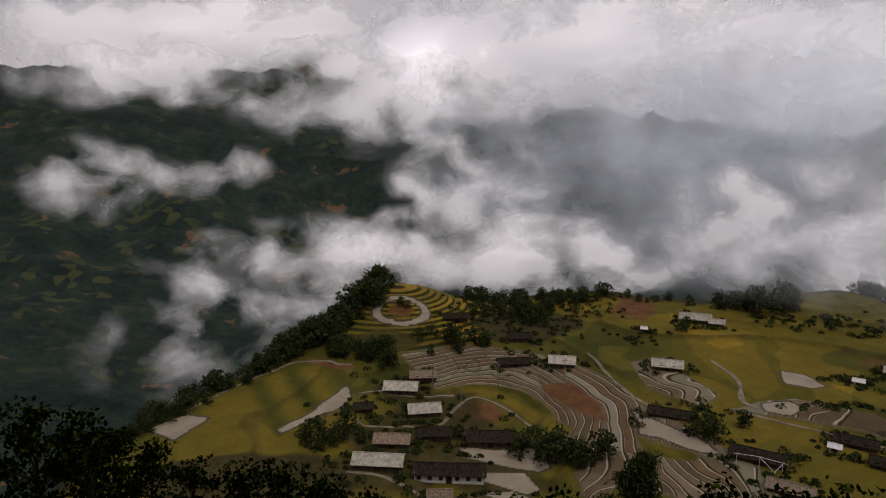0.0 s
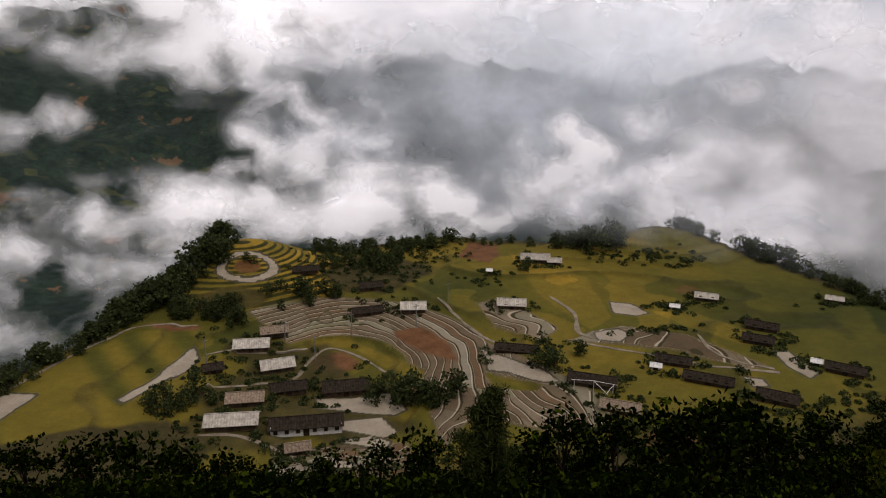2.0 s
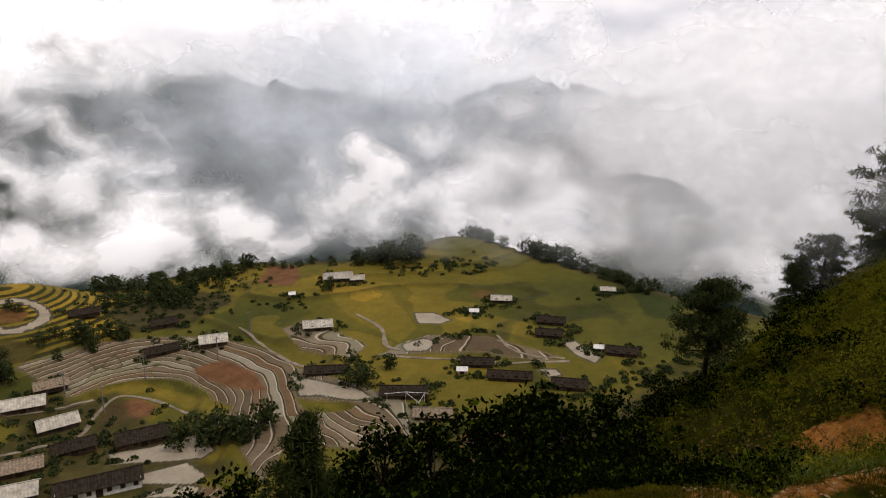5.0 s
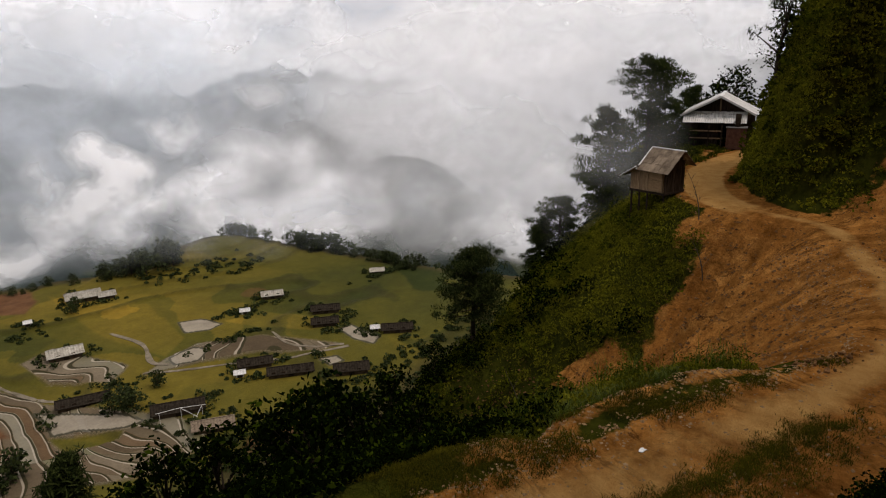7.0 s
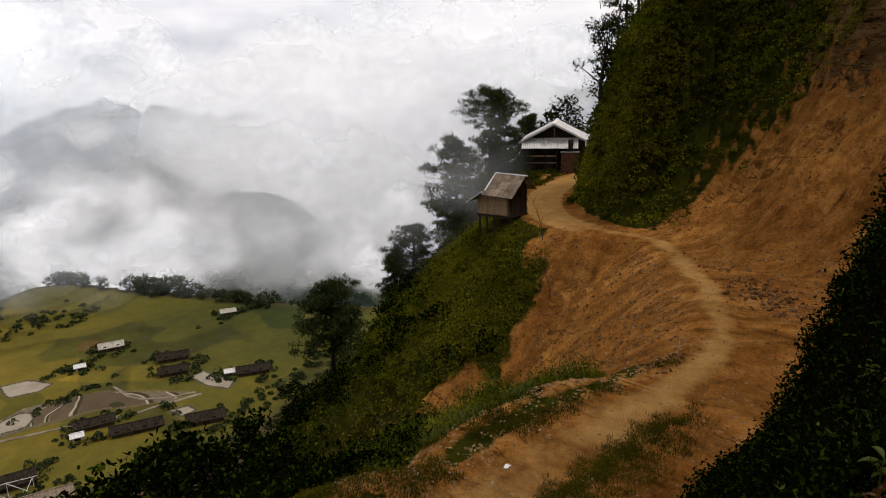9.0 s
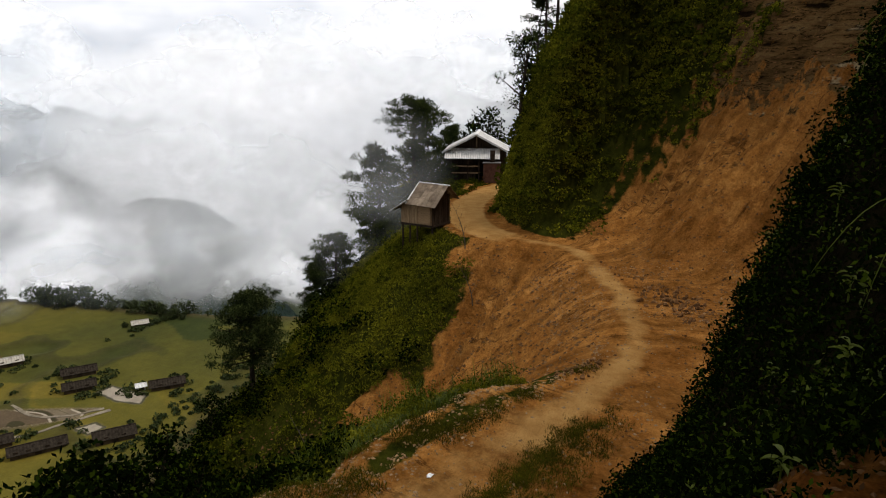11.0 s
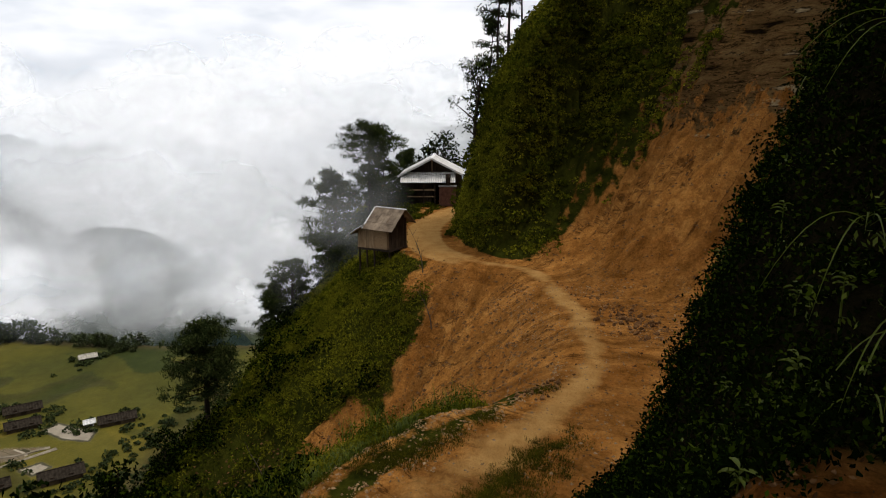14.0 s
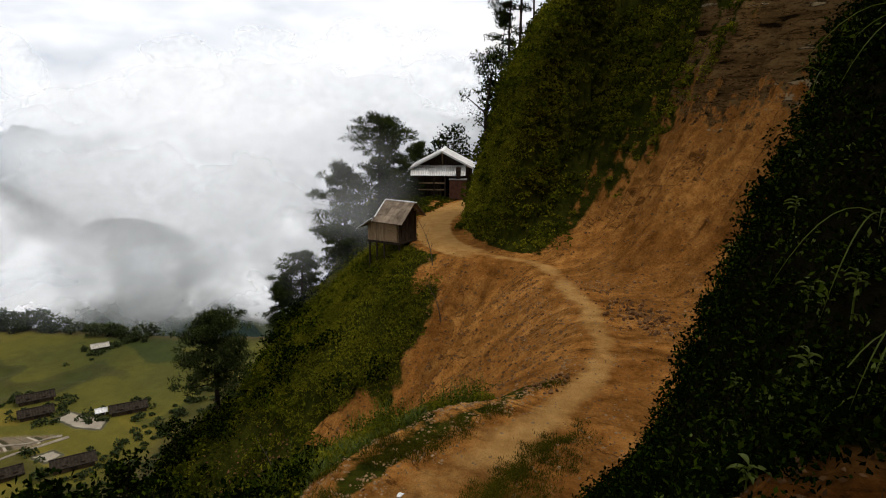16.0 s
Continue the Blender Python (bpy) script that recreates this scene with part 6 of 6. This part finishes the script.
def reed_tuft(x, y, n, h, spread, seed):
    r_ = np.random.default_rng(seed)
    p = np.stack([r_.normal(size=n) * spread, r_.normal(size=n) * spread * 0.6, np.zeros(n)], 1)
    v_, f_ = blade_quads(p, h * (0.5 + 0.7 * r_.random(n)), 0.022, 0.35, r_)
    lv, lf = leaf_quads(np.stack([r_.normal(size=6 * n) * spread, r_.normal(size=6 * n) * spread * 0.6, r_.random(6 * n) ** 1.5 * h * 0.8], 1), 0.11, 0.4, 0.4, r_)
    top = new("weed_tuft")
    tagged(link_mesh("stalk_growth", mesh_arrays("stalk_growth", v_, f_), M_BLADE, top), kind="stuff")
    tagged(link_mesh("foliage", mesh_arrays("foliage", lv, lf), M_BUSH, top), kind="stuff")
    top.location = (x, y, foot_z(x, y, 0.05))
    return tagged(top, "tall tuft of green weeds at the road edge", "weeds", "weed tufts")


for i, (a, r_, n, h, sp) in enumerate([(74.2, 19.6, 110, 1.0, 0.42), (72.3, 19.4, 110, 0.85, 0.5), (70.6, 19.0, 70, 0.6, 0.4), (66.4, 18.0, 110, 0.95, 0.35), (64.6, 18.2, 90, 1.0, 0.4), (61.0, 17.0, 80, 0.6, 0.5), (59.0, 16.2, 80, 0.6, 0.5), (56.5, 15.4, 80, 0.55, 0.5), (55.0, 15.0, 60, 0.5, 0.5)]):
    reed_tuft(*bearing(a, r_), n, h, sp, 40 + i)

# dry sapling hanging over the landslip, and a thin one at the bend
def dry_stick(x, y, h, lean_a, seed):
    r_ = np.random.default_rng(seed)
    d = np.array([math.sin(radians(lean_a)), math.cos(radians(lean_a)), 0]) * 0.35
    stem = [np.array([0, 0, -0.1]) + (np.array([0, 0, 1.0]) + d * (k / 6)) * h * k / 6 for k in range(7)]
    pc = [tube_arrays(stem, np.linspace(0.035, 0.008, 7), 5)]
    for k in range(7):
        b = stem[2 + k % 5]
        e = b + np.append(r_.normal(size=2) * 0.25, 0.3 + 0.3 * r_.random()) * h * 0.4
        pc.append(tube_arrays([b, (b + e) / 2 + r_.normal(size=3) * 0.02, e], [0.012, 0.009, 0.004], 4))
    ob = link_mesh("dry_sapling", mesh_arrays("dry_sapling", *merge(pc), True), M_DEAD)
    ob.location = (x, y, foot_z(x, y, 0))
    return tagged(ob, "thin dry sapling leaning over the bare slope", "sapling", "dry saplings")


dry_stick(*bearing(71.3, 34.2), 2.3, -40, 1)
dry_stick(*bearing(70.6, 37.5), 2.6, 10, 2)
dry_stick(*bearing(57.0, 22), 2.4, 0, 3)


# ---- reed blades and sprouts of the near bank ----
def long_blades(x, y, z, n, length, seed, aim):
    r_ = np.random.default_rng(seed)
    top = new("reed_clump")
    for k in range(n):
        a = radians(aim + r_.normal() * 28)
        d = np.array([math.sin(a), math.cos(a), 0])
        ln = length * (0.6 + 0.5 * r_.random())
        rise, drop = 0.25 + 0.5 * r_.random(), 0.5 + 0.6 * r_.random()
        t = np.linspace(0, 1, 9)
        path = d * (t * ln)[:, None] + np.array([[0, 0, 1.0]]) * (ln * (rise * t - drop * t ** 2))[:, None] + np.array([0, 0, 0.02 * k])
        side = np.array([-d[1], d[0], 0.15])
        wd = (0.0065 * (1 - t ** 3) * np.minimum(1, t * 6 + 0.3))[:, None]
        mid = path - np.array([[0, 0, 0.006]])
        v_ = np.stack([path + side * wd, mid, path - side * wd], 1).reshape(-1, 3)
        f_ = np.array([(i * 3 + j, i * 3 + j + 1, i * 3 + j + 4, i * 3 + j + 3) for i in range(8) for j in range(2)])
        link_mesh("blade", mesh_arrays("blade", v_, f_, True), M_BLADE, top)
    top.location = (x, y, z)
    return tagged(top, "arching long green reed blades on the dark bank", "reeds", "reed clumps")


for i, (a, r_, z, n, ln, aim) in enumerate([(104.5, 5.6, 99.15, 7, 1.15, 290), (107, 4.9, 98.9, 8, 1.0, 285), (100, 8.0, 99.3, 6, 0.9, 290), (105.5, 6.5, 100.4, 6, 1.0, 290), (106, 4.4, 98.5, 5, 0.8, 280)]):
    x, y = bearing(a, r_)
    long_blades(x, y, max(foot_z(x, y, 0.02), z - 0.3), n, ln, 60 + i, aim)


def sprout(x, y, z, size, seed):
    """A rosette of lance-shaped leaves on a short stem."""
    r_ = np.random.default_rng(seed)
    top = new("leafy_sprout")
    link_mesh("stem", mesh_arrays("stem", *tube_arrays([(0, 0, -0.3), (0.01, 0, -0.1), (0, 0, 0.04)], [0.008, 0.007, 0.004], 5), True), M_BLADE, top)
    for k in range(9):
        a = k * 2.4
        d = np.array([math.cos(a), math.sin(a), 0])
        s = np.array([-d[1], d[0], 0])
        ln = size * (0.6 + 0.6 * r_.random())
        t = np.linspace(0, 1, 5)
        path = d * (t * ln)[:, None] + np.array([[0, 0, 1.0]]) * (ln * (0.55 * t - 0.6 * t ** 2))[:, None] + np.array([0, 0, 0.012 * k])
        wd = (0.17 * ln * np.sin(math.pi * (0.08 + 0.9 * t)))[:, None]
        v_ = np.stack([path + s * wd, path - np.array([0, 0, 0.01]), path - s * wd], 1).reshape(-1, 3)
        link_mesh("leaf", mesh_arrays("leaf", v_, np.array([(i * 3 + j, i * 3 + j + 1, i * 3 + j + 4, i * 3 + j + 3) for i in range(4) for j in range(2)]), True), M_BLADE, top)
    top.location = (x, y, z)
    return tagged(top, "fresh green leafy sprout on the shaded bank", "plant", "leafy sprouts")


sr2 = np.random.default_rng(21)
for k, (a, r_) in enumerate([(97.6, 3.5), (96.0, 5.5), (101, 4.6), (103.5, 5.0), (99.0, 6.5), (93.5, 9), (90, 10), (87.5, 10.5), (95, 8), (98, 9.5), (101.5, 7.5), (104, 7.0), (85, 11), (92, 8.2), (100.5, 5.6)]):
    x, y = bearing(a, r_)
    sprout(x, y, foot_z(x, y, 0) + (0.2 if k else 0.03), 0.07 + 0.05 * sr2.random(), 80 + k)

# fallen leaves and crumbs of earth on the ledge
lp = scatter((F["ledge_shade"] > 0.3) * (DIST < 4.2), 2600)
lv, lf = leaf_quads(lp + np.array([0, 0, 0.012]), 0.022 + 0.035 * rng.random(len(lp)), 0.0, 0.5)
tagged(link_mesh("leaf_litter", mesh_arrays("leaf_litter", lv, lf), M_LITTER), "brown fallen leaves scattered on the dark ledge", "leaf litter", kind="stuff")
pebbles("ledge_crumbs", scatter((F["ledge_shade"] > 0.3) * (DIST < 4.2), 1500), 0.006, 0.03, M_STONE, "crumbs of red earth on the ledge")

# unseen trees added on the crest above and behind the ledge to shade it
for i, (x, y, h) in enumerate([(-6, -9, 12), (1, -8.5, 13), (7, -9, 13), (13, -9.5, 11), (-13, -9, 12), (4, -14, 15), (19, -13, 10)]):
    tree("broadleaf_tree", KINDS[i % 4], M_DARK, "unseen leafy tree added above the ledge to shade it", "tree", "trees on the crest", (x, y, foot_z(x, y, 0.3)), 80 * i, h / 10)
